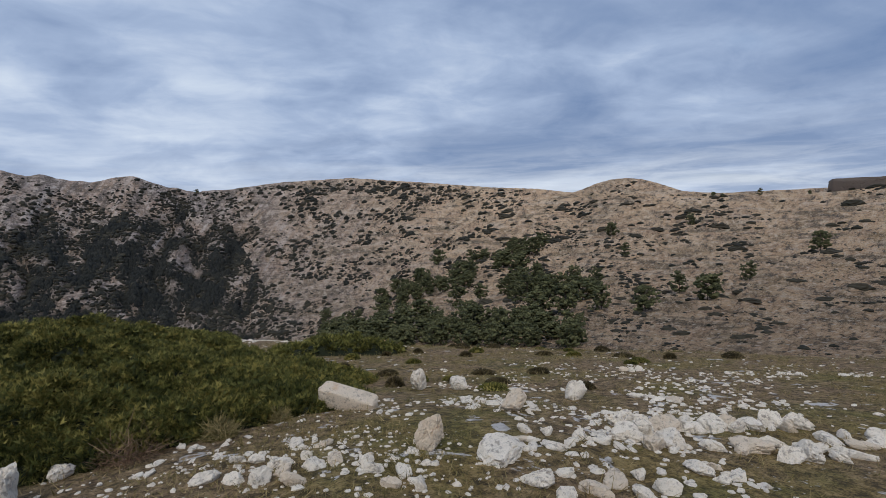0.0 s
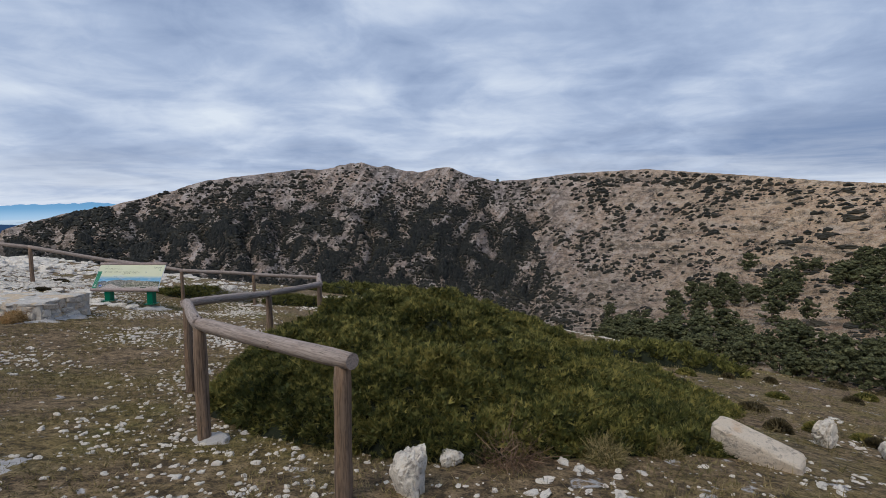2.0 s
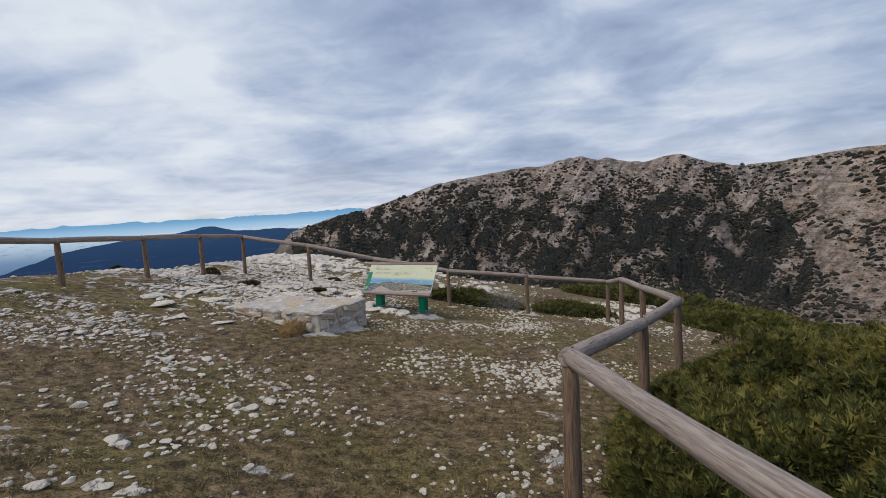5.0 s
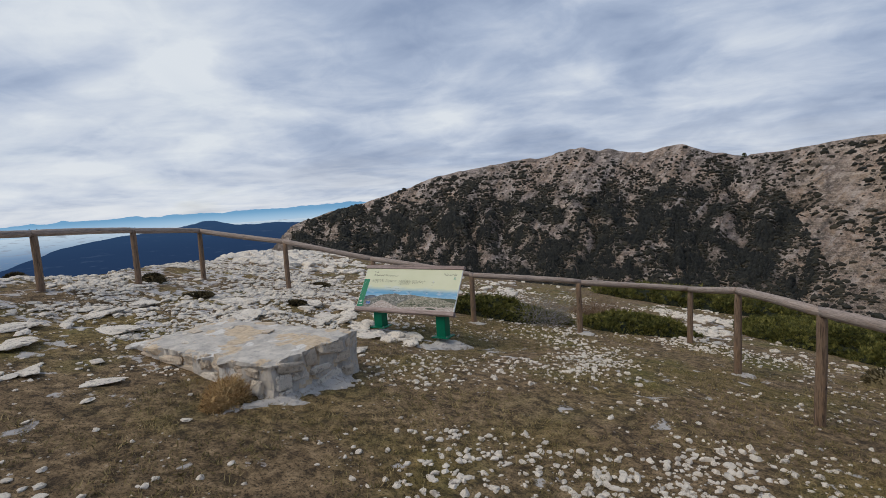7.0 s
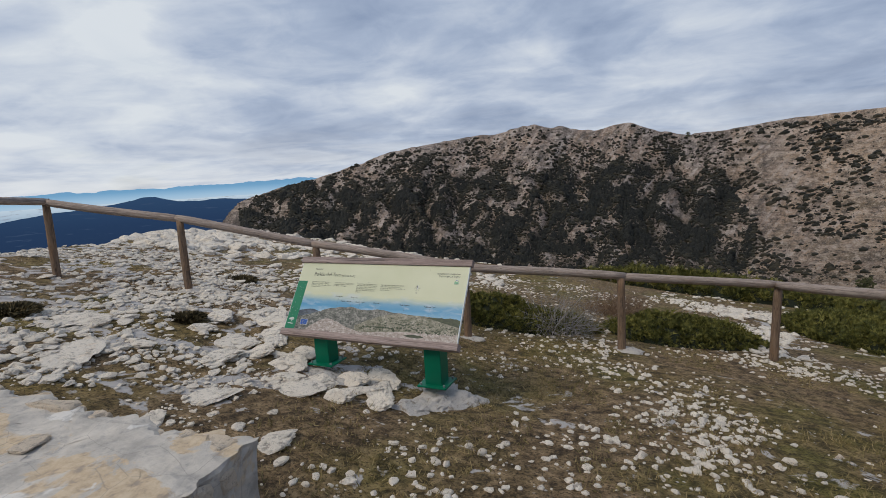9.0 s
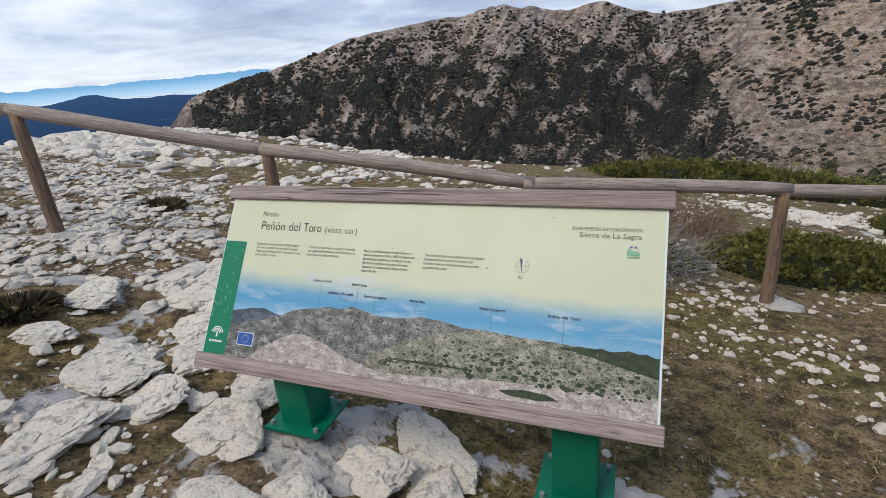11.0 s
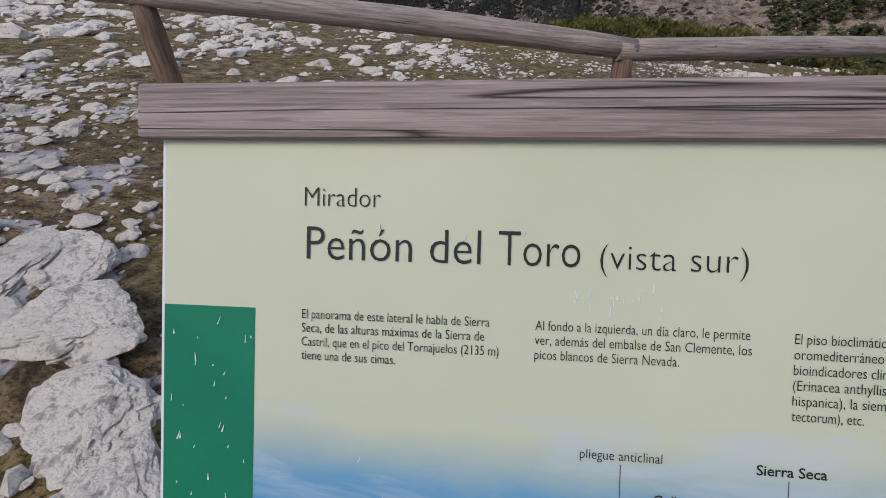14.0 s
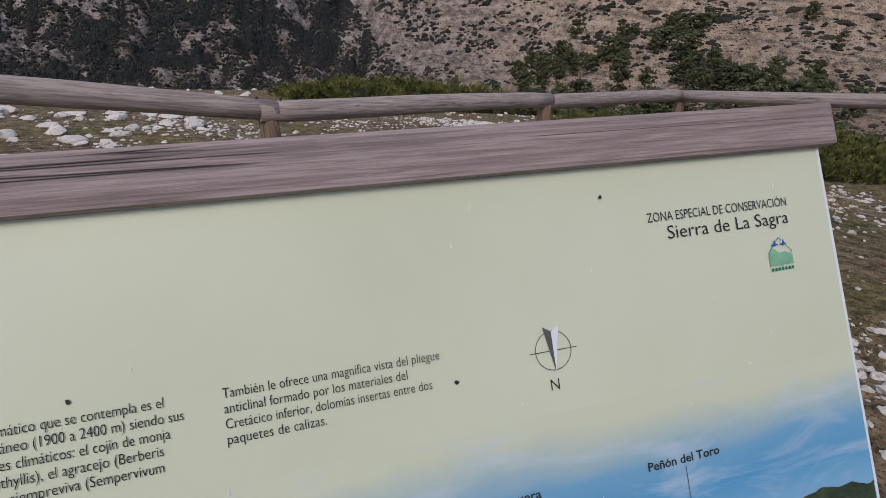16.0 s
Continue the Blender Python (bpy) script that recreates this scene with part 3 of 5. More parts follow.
strip("backdrop_hill", "dark wooded foothill, blue haze painted in", 4700, HILL_TOP, -12,
      haze_glow("foothill_painted_haze", ((0.0, (0.016, 0.034, 0.082)), (0.6, (0.020, 0.046, 0.11)), (1.0, (0.028, 0.066, 0.145))), T(-7, 4700), T(-0.7, 4700), (0.006, 0.60, (0.05, 0.085, 0.16))), -84, -38, 0.08, 0.10, 8)

# square crag on the skyline
def skyline_mass(name, label, az, r, width, el_top, seed, flat=False):
    v, f = ICO[4]
    v = v.copy()
    if flat:
        v = np.sign(v) * np.abs(v) ** 0.45
        v[:, 2] = np.minimum(v[:, 2], 0.8 + 0.1 * vnoise(v[:, 0] * 4, v[:, 1] * 4, seed))
    v = v * (1 + 0.10 * noise3(v, 2.5, seed, 4))[:, None]
    z0 = land(CX + r * math.sin(radians(az)), CY + r * math.cos(radians(az)))
    h = CZ + r * math.tan(radians(el_top)) - float(z0)
    half = r * math.tan(radians(width / 2))
    v = v * (half, half * 0.7, h)
    c, s = math.cos(radians(-az)), math.sin(radians(-az))
    x, y = v[:, 0] * c - v[:, 1] * s, v[:, 0] * s + v[:, 1] * c
    p = np.stack((x + CX + r * math.sin(radians(az)), y + CY + r * math.cos(radians(az)), v[:, 2] + z0), -1)
    return tagged(new(name, mesh_of(name, p, f, SLOPE, True)), label, "rock summit")


skyline_mass("rock_crag", "square-topped tan limestone crag on the ridge", 68.0, 318, 4.4, 0.78, 9, True)


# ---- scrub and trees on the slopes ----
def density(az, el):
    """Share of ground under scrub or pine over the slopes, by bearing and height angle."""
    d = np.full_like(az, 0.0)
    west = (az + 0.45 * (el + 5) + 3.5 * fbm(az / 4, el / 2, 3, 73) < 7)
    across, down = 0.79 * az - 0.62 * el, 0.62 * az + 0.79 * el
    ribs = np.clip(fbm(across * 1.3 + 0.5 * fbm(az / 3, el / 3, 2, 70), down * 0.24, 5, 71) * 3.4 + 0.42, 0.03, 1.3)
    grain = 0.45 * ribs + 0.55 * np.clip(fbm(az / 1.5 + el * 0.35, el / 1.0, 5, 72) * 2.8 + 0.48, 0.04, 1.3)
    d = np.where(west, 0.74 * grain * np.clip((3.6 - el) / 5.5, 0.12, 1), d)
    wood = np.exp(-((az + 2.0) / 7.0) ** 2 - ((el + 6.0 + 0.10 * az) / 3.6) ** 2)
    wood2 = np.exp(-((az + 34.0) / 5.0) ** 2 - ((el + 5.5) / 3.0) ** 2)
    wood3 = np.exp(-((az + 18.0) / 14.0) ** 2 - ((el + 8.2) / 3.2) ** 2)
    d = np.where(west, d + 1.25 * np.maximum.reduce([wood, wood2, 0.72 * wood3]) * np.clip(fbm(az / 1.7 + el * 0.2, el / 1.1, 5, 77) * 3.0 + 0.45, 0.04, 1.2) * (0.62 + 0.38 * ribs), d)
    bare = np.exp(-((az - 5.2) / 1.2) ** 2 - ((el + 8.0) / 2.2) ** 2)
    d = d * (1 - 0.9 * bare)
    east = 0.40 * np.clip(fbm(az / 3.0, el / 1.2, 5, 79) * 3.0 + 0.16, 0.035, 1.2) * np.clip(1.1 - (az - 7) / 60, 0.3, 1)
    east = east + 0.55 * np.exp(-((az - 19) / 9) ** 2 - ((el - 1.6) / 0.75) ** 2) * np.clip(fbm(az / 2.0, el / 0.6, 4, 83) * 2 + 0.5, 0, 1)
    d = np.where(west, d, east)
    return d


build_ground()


def scrub_places(n, a0, a1, seed):
    r0 = np.random.default_rng(seed)
    az = r0.uniform(a0, a1, n)
    s = r0.uniform(0.0, 0.985, n)
    rl, rs = LOW_R(az), SKY_R(az)
    r = rl * (rs / rl) ** s
    el = LOW_EL(az) + (SKY_EL(az) - LOW_EL(az)) * s ** 0.92
    keep = r0.uniform(0, 1, n) < density(az, el)
    az, r, el = az[keep], r[keep], el[keep]
    x, y = CX + r * np.sin(np.radians(az)), CY + r * np.cos(np.radians(az))
    return az, el, r, x, y, land(x, y), r0


def crown_shape(sub, seed, rough=0.5, top=1.0):
    v, f = ICO[sub]
    r0 = np.random.default_rng(seed)
    v = v * (1 + rough * noise3(v, 2.4, seed, 3) + 0.18 * r0.uniform(-1, 1, len(v)))[:, None]
    if top != 1.0:
        v[:, :2] *= (1 - 0.45 * np.clip(v[:, 2], -0.6, 1))[:, None]
    return v, f


TUFTS = [crown_shape(2, k) for k in range(8)]
CONES = [crown_shape(2, 20 + k, 0.4, 0.5) for k in range(8)]

SPECKS = [crown_shape(1, 40 + k, 0.5) for k in range(8)]
SPIRES = [crown_shape(1, 60 + k, 0.4, 0.5) for k in range(8)]
az, el, r, x, y, z, r0 = scrub_places(190000, -46, 7, 5)
size = r / 890 * (0.75 + 2.7 * r0.uniform(0, 1, len(r)) ** 2.6) * (1 + 0.3 * (vnoise(az / 1.6, el / 1.5, 77) > 0.55))
tall = density(az, el) > 0.62
rows = np.stack((x, y, z + size * 0.25, size, size, size * np.where(tall, 1.35, 0.75), r0.uniform(0, 6.28, len(r)), r0.integers(0, 8, len(r))), -1)
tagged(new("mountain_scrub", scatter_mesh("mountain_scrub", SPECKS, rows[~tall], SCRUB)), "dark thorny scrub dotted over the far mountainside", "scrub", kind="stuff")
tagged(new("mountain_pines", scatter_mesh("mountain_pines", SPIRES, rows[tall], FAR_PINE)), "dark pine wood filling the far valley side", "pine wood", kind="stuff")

az, el, r, x, y, z, r0 = scrub_places(95000, 7, 74, 6)
size = r / 890 * (0.8 + 5.2 * r0.uniform(0, 1, len(r)) ** 4.5)
rows = np.stack((x, y, z + size * 0.12, size * np.where(az > 34, 1.2, 1.05), size, size * np.where(az > 34, 0.58, 0.8) * r0.uniform(0.8, 1.2, len(r)), np.radians(-az) + r0.uniform(-0.4, 0.4, len(r)), r0.integers(0, 8, len(r))), -1)
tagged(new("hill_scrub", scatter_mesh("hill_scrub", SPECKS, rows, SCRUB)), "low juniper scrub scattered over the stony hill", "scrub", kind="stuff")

MAT_MESH = [mesh_of("scrub_mat", *crown_shape(3, 80 + k, 0.45), SCRUB) for k in range(6)]
r0 = np.random.default_rng(44)
for k in range(90):
    a, s = r0.uniform(33, 73), r0.uniform(0.12, 0.9)
    rl, rs = float(LOW_R(a)), float(SKY_R(a))
    r = rl * (rs / rl) ** s
    x, y = CX + r * math.sin(radians(a)), CY + r * math.cos(radians(a))
    w_ = r / 890 * r0.uniform(5, 15)
    ob = new("scrub_mat", MAT_MESH[k % 6])
    ob.matrix_basis = Matrix.LocRotScale((x, y, gz(x, y)), Euler((0, 0, radians(-a) + r0.uniform(-0.3, 0.3))), (w_ * 1.1, w_ * 0.8, w_ * r0.uniform(0.3, 0.5)))
    tagged(ob, "flat dark juniper mat on the stony hill", "scrub", "juniper mats on the hill")


def pine(name, seed, height, spread, label, mat=PINE, trunk_share=0.14):
    root = thing(name, label, "tree", group="pines in the gully")
    r0 = np.random.default_rng(seed)
    bm = bmesh.new()
    log(bm, (0, 0, -0.4), (r0.uniform(-.1, .1), r0.uniform(-.1, .1), height * 0.93), height * 0.028, height * 0.006, seed, 7, 6, height * 0.012)
    part("trunk", bm, BARK, root)
    bm = bmesh.new()
    vs, fs, base = [], [], 0
    limbs = 16
    for k in range(limbs):
        t = trunk_share + (0.95 - trunk_share) * (k + r0.uniform(0, .8)) / limbs
        a = k * 2.4 + r0.uniform(-.4, .4)
        reach = spread * max(0.12, 1 - ((t - 0.42) / 0.60) ** 2) ** 0.5 * r0.uniform(0.6, 1.08)
        p0 = np.array((0, 0, height * t))
        p1 = p0 + (reach * math.cos(a), reach * math.sin(a), reach * r0.uniform(0.05, 0.4))
        log(bm, p0, p1, height * 0.009, height * 0.003, seed + k, 5, 2, 0.02)
        for j in range(15):
            q = p0 + (p1 - p0) * r0.uniform(0.25, 1.08) + r0.normal(size=3) * spread * (0.13, 0.13, 0.09)
            v, f = CONES[r0.integers(0, 8)] if j % 2 else TUFTS[r0.integers(0, 8)]
            s = spread * r0.uniform(0.06, 0.15)
            vs.append(v * (s, s, s * 0.75) + q)
            fs.append(f + base)
            base += len(v)
    part("limbs", bm, BARK, root)
    # loose sprays that fray the outline
    n = 7000
    c = np.concatenate(vs)
    at = c[r0.integers(0, len(c), n)]
    d = r0.normal(size=(n, 3))
    d /= np.linalg.norm(d, axis=1)[:, None]
    d[:, 2] = np.abs(d[:, 2]) * 0.7
    e = np.cross(d, r0.normal(size=(n, 3)))
    e /= np.linalg.norm(e, axis=1)[:, None]
    ln = spread * r0.uniform(0.04, 0.11, n)[:, None]
    tri = np.stack((at - e * ln * 0.3, at + e * ln * 0.3, at + d * ln), 1).reshape(-1, 3)
    vs.append(tri)
    fs.append(np.arange(3 * n).reshape(n, 3) + base)
    ob = new("crown", mesh_of("crown", np.concatenate(vs), np.concatenate(fs), mat))
    attach(ob, root)
    return root


def at_bearing(az, el_frac):
    rl, rs = float(LOW_R(az)), float(SKY_R(az))
    r = rl * (rs / rl) ** el_frac
    x, y = CX + r * math.sin(radians(az)), CY + r * math.cos(radians(az))
    return x, y, gz(x, y), r


PINE_KINDS = [pine("pine_tree", 100 + k, 1.0, s, lab) for k, (s, lab) in enumerate((
    (0.42, "dark green mountain pine, broad rounded crown"), (0.34, "dark green mountain pine, narrow crown"),
    (0.50, "wide low mountain pine branching near the ground"), (0.38, "ragged dark mountain pine on stony slope")))]
k = 0
for az, el, tall in ((48.6, -16.6, 4.7), (41.8, -16.9, 3.5), (35.8, -17.0, 3.2), (31.3, -16.3, 3.7), (26.0, -15.9, 3.9), (21.8, -15.7, 3.1), (17.0, -15.1, 3.4), (42.7, -13.5, 4.4), (45.7, -13.1, 4.3), (39.7, -11.0, 3.6), (37.9, -8.2, 3.0), (49.7, -12.5, 3.5), (54.5, -12.4, 3.6), (56.7, -10.4, 2.8), (59.9, -10.7, 3.2), (62.3, -8.5, 2.2), (66.9, -5.8, 2.2), (31.4, -12.1, 3.9), (27.5, -13.6, 3.5), (32.2, -9.3, 2.9), (47.6, -4.3, 1.9), (55.1, -3.1, 1.5), (39.9, -5.3, 1.9), (39.3, -15.6, 4.3), (33.9, -14.4, 3.8)):
    lo, hi = float(LOW_EL(az)), float(SKY_EL(az))
    x, y, z, r = at_bearing(az, max(0.0, (el - lo) / (hi - lo)) ** (1 / 0.92))
    h = r * math.tan(radians(tall)) * (0.92 if tall < 4.5 else 0.68)
    src = PINE_KINDS[k % 4]
    ob = copy_thing(src, pose(x, y, z - 0.1 * h, 0, 0, 77 * k)) if k >= 4 else src
    if k < 4:
        ob.matrix_basis = pose(x, y, z - 0.1 * h, 0, 0, 77 * k)
    ob.scale = (h, h, h)
    k += 1
grove = np.random.default_rng(17)
for k in range(165):
    if k < 45:
        # a file of trees climbing out of the gully
        u = grove.uniform(0, 1)
        az, el, tall = 15.5 + 23.5 * u + grove.normal(0, 1.1), -14.2 + 8.8 * u ** 1.1 + grove.normal(0, 0.7), grove.uniform(1.5, 2.9)
    elif k < 75:
        az, el, tall = grove.normal(43.0, 3.6), grove.normal(-10.6, 1.2), grove.uniform(1.8, 3.0)
    else:
        az, el, tall = grove.uniform(13, 50), -16.9 + grove.uniform(0, 2.6), grove.uniform(1.7, 3.4)
    lo, hi = float(LOW_EL(az)), float(SKY_EL(az))
    x, y, z, r = at_bearing(az, (max(0.2, el - lo) / (hi - lo)) ** (1 / 0.92))
    h = r * math.tan(radians(tall)) * (0.85 if r > 120 else 1.0)
    ob = copy_thing(PINE_KINDS[k % 4], pose(x, y, z - 0.08 * h, 0, 0, 51 * k))
    ob.scale = (h * grove.uniform(0.85, 1.2), h * grove.uniform(0.85, 1.2), h)
for k, (az, share, tall) in enumerate(((1.6, 0.985, 0.55), (60.6, 0.97, 0.75), (56.6, 0.975, 0.5), (57.4, 0.97, 0.4), (64.5, 0.965, 0.4))):
    x, y, z, r = at_bearing(az, share)
    h = r * math.tan(radians(tall))
    ob = copy_thing(PINE_KINDS[k % 4], pose(x, y, z - 0.06 * h, 0, 0, 83 * k))
    ob.scale = (h, h, h)


# ---- rail fence ----
RUST = plain("rusty_nail", (0.06, 0.045, 0.04), 0.6, 0.2, 40)
def fence_post(at, height, seed, radius=0.052):
    x, y = at
    z = gz(x, y)
    root = thing("fence_post", "round weathered wooden fence post set in the ground", "fence post", (x, y, z), "posts of the lookout fence")
    bm = bmesh.new()
    log(bm, (x, y, z - 0.15), (x + 0.01 * math.sin(seed), y, z + height), radius * 1.04, radius * 0.96, seed, 14, 8, 0.004)
    part("shaft", bm, POST, root, smooth=True)
    return root


def collar(at, seed, size=0.2):
    x, y = at
    v, f = rock_shape(3, seed, 0.35, 4)
    v = v * (size * 1.0, size * 0.8, 0.045) + (x, y, gz(x, y) - 0.012)
    return tagged(new("concrete_footing", mesh_of("concrete_footing", v, f, CONCRETE, True)), "rough pale concrete footing round a fence post", "footing", "footings of the fence")


# plan position and rail height of each post, along the fence
FENCE = (("y", -2.0, -6.5, 2.22), ("z", -2.66, -4.8, 2.06), ("a", -3.35, -3.0, 1.98), ("b", -3.93, -1.35, 1.89), ("c", -4.465, 0.27, 1.755), ("d", -2.66, 0.83, 1.44),
         ("e", -1.004, 1.46, 1.03), ("f", 0.884, 1.865, 0.69), ("g", 2.63, 2.59, 0.475), ("h", 4.37, 3.355, 0.255), ("i", 5.053, 1.233, 0.66), ("j", 5.69, -0.631, 0.84),
         ("k", 6.34, -2.49, 1.02), ("l", 6.21, -4.4, 1.20), ("m", 6.08, -6.27, 1.42), ("n", 7.15, -7.83, 1.585), ("o", 8.585, -8.80, 1.62))
for i, (tag, x, y, top) in enumerate(FENCE):
    fence_post((x, y), top - gz(x, y), 300 + i, 0.052 if tag in "no" else 0.048)
for tag, x, y, top in FENCE:
    if tag in "dfgin":
        collar((x + 0.02, y - 0.03), 400 + ord(tag), 0.24 if tag == "g" else 0.19)
for i in range(len(FENCE) - 1):
    _, xa, ya, za = FENCE[i]
    _, xb, yb, zb = FENCE[i + 1]
    a, b = Vector((xa, ya, za)), Vector((xb, yb, zb))
    d = (b - a).normalized()
    last = i == len(FENCE) - 2
    m = Matrix.Translation(a) @ d.to_track_quat("Z", "Y").to_matrix().to_4x4()
    bm = bmesh.new()
    rad = 0.054 if last else 0.051
    log(bm, (0, 0, -0.045), (0, 0, (b - a).length + (0.11 if last else 0.04)), rad, rad * 0.97, 500 + i, 18, 10, 0.007)
    me = bpy.data.meshes.new("fence_rail")
    bm.to_mesh(me)
    bm.free()
    me.materials.append(RAIL)
    for p in me.polygons:
        p.use_smooth = len(p.vertices) == 4
    rail = tagged(new("fence_rail", me), "round grey weathered wooden rail resting on fence posts", "fence rail", "rails of the lookout fence")
    rail.matrix_basis = m
    for t in (0.06, (b - a).length - 0.05):
        bm = bmesh.new()
        log(bm, (0, rad - 0.012, t), (0, rad + 0.004, t), 0.007, 0.006, 2, 8, 1, 0.0)
        me = bpy.data.meshes.new("nail")
        bm.to_mesh(me)
        bm.free()
        me.materials.append(RUST)
        nail = new("nail", me)
        nail.parent = rail


# ---- information panel ----
P0, S, N = Vector((0, 0, 1.114)), Vector((0, -0.559, -0.829)), Vector((0, -0.829, 0.559))
SHEET = Matrix(((1, 0, 0, 0), (0, -S.y, N.y, 0), (0, -S.z, N.z, 1.114), (0, 0, 0, 1)))


def on_sheet(u, v, h=0.0):
    """The world place of a point of the panel: u across, v down from its top line, h out of its face."""
    return P0 + Vector((u, 0, 0)) + S * v + N * (h if h < 0 else 0.3 * h)


GREEN = plain("green_steel_paint", (0.0, 0.135, 0.072), 0.35, 0.10, 5)
PRINT_GREEN = plain("green_print", (0.012, 0.20, 0.10), 0.4, 0.08, 10)
INK = plain("dark_ink", (0.022, 0.024, 0.022), 0.5, 0.1, 30)
INK_SOFT = plain("grey_ink", (0.10, 0.105, 0.09), 0.5, 0.1, 30)
WHITE = plain("white_print", (0.75, 0.77, 0.74), 0.5, 0.05, 30)
BLUE = plain("flag_blue_print", (0.03, 0.10, 0.36), 0.5, 0.06, 30)
YELLOW = plain("yellow_print", (0.70, 0.60, 0.14), 0.5, 0.05, 30)
LIGHT_GREEN = plain("light_green_print", (0.22, 0.44, 0.27), 0.4, 0.15, 60)
STEEL = plain("bolt_steel", (0.22, 0.23, 0.22), 0.4, 0.2, 40)


def panel_face():
    n = material("pale_yellow_print", 0.42)
    a = n.noise(n.co, 2.2, 5, 0.6)
    colour(n, n.ramp(a, (0.3, (0.600, 0.615, 0.415)), (0.7, (0.650, 0.660, 0.465))))
    bump(n, n.noise(n.co, 60, 3, 0.5), 0.05, 0.001)
    return n.m


def photo_sky():
    n = material("printed_sky", 0.42)
    s = n.add("ShaderNodeSeparateXYZ")
    n.link(n.co, s.inputs[0])
    warp = n.math("MULTIPLY", n.math("SUBTRACT", n.noise(n.scaled(n.co, 2.0, 5.0, 5.0), 2.4, 6, 0.6, 0.6), 0.5), 0.085)
    f = n.math("ADD", n.math("DIVIDE", n.math("SUBTRACT", n.math("MULTIPLY", s.outputs[1], -1.0), 0.318), 0.20), n.math("MULTIPLY", warp, 3.0))
    base = n.ramp(f, (0.10, (0.625, 0.638, 0.44)), (0.26, (0.42, 0.52, 0.47)), (0.42, (0.17, 0.37, 0.52)), (0.62, (0.095, 0.32, 0.52)), (0.92, (0.26, 0.46, 0.60)))
    puff = n.ramp(n.noise(n.scaled(n.co, 1.2, 4.0, 4.0), 4.5, 6, 0.6, 0.8), (0.52, 0.0), (0.70, 0.6))
    colour(n, n.mix(puff, base, (0.55, 0.62, 0.66)))
    return n.m


def photo_land(name, cols, scale, dark=(0.03, 0.035, 0.02), amount=0.5):
    n = material(name, 0.42)
    a = n.noise(n.scaled(n.co, 1.0, 1.8, 1.0), scale, 8, 0.70, 0.5)
    base = n.ramp(a, (0.36, cols[0]), (0.5, cols[1]), (0.62, cols[2]))
    b = n.noise(n.co, scale * 3.5, 7, 0.75)
    base = n.mix(n.ramp(b, (0.40, amount), (0.49, 0.0)), base, dark)
    c = n.noise(n.co, scale * 14, 5, 0.7)
    base = n.mix(n.ramp(c, (0.38, amount), (0.50, 0.0)), base, dark)
    base = n.mix(n.ramp(c, (0.55, 0.0), (0.66, 0.5)), base, cols[2])
    colour(n, base)
    return n.m


panel = thing("information_panel", "slanted information panel with timber edges on green steel legs", "information panel", (0.85, -0.25, 0.2))
WOBBLE = np.random.default_rng(3)


def sheet_part(name, pts, h, mat, parent, label=""):
    """A flat printed shape: an outline in panel coordinates."""
    bm = bmesh.new()
    bm.faces.new([bm.verts.new(on_sheet(u, v, h)) for u, v in pts])
    bmesh.ops.triangulate(bm, faces=bm.faces[:])
    bmesh.ops.recalc_face_normals(bm, faces=bm.faces[:])
    for f in bm.faces:
        if f.normal.dot(N) < 0:
            f.normal_flip()
    # keep the panel's own axes as object axes
    bmesh.ops.transform(bm, matrix=SHEET.inverted(), verts=bm.verts[:])
    ob = part(name, bm, mat, parent, label)
    ob.matrix_basis = SHEET
    return ob


def sheet_box(name, u0, u1, v0, v1, h0, h1, mat, bevel=0.004):
    bm = bmesh.new()
    box(bm, (u0, -v1, h0), (u1, -v0, h1), None, bevel)
    ob = part(name, bm, mat, panel)
    ob.matrix_basis = SHEET
    return ob


# SHEET maps (u, -v, h) to the world
board = sheet_box("board", 0.012, 1.690, 0.0, 0.715, -0.022, 0.0, WHITE, 0.002)
tagged(board, "white composite board, yellowed print face")
top_beam = sheet_box("top_beam", -0.008, 1.707, -0.016, 0.0425, -0.034, 0.016, BOARD, 0.006)
tagged(top_beam, "cracked grey-brown timber cap beam")
bottom_beam = sheet_box("bottom_beam", -0.002, 1.702, 0.677, 0.735, -0.055, 0.018, BOARD, 0.006)
tagged(bottom_beam, "grey-brown timber lower beam")
sheet_box("back_rail", 0.25, 1.45, 0.25, 0.34, -0.07, -0.024, GREEN, 0.004)
face = sheet_part("print_face", [(0.016, 0.036), (1.684, 0.036), (1.684, 0.680), (0.016, 0.680)], 0.0012, panel_face(), panel, "pale yellow printed sheet")
sheet_part("green_band", [(0.0165, 0.222), (0.122, 0.222), (0.122, 0.679), (0.0165, 0.679)], 0.0030, PRINT_GREEN, panel, "green printed band")


def profile(pts, step=0.006, jag=0.003, seed=0):
    u = np.arange(pts[0][0], pts[-1][0] + 1e-6, step)
    v = np.interp(u, [p[0] for p in pts], [p[1] for p in pts]) + jag * fbm(u * 40, u * 0, 4, seed)
    return list(zip(u.tolist(), v.tolist()))


def picture_layer(name, top, bottom, h, mat, label):
    """A strip of the printed panorama between a ridge line and a lower limit."""
    vs, fs = [], []
    for u, v in top:
        vs += [on_sheet(u, v, h), on_sheet(u, max(v + 0.001, bottom(u)), h)]
    for i in range(len(top) - 1):
        fs.append((2 * i, 2 * i + 1, 2 * i + 3, 2 * i + 2))
    inv = SHEET.inverted()
    me = mesh_of(name, [(inv @ p)[:] for p in vs], fs, mat)
    ob = new(name, me)
    attach(ob, panel)
    ob.matrix_basis = SHEET
    return tagged(ob, label)


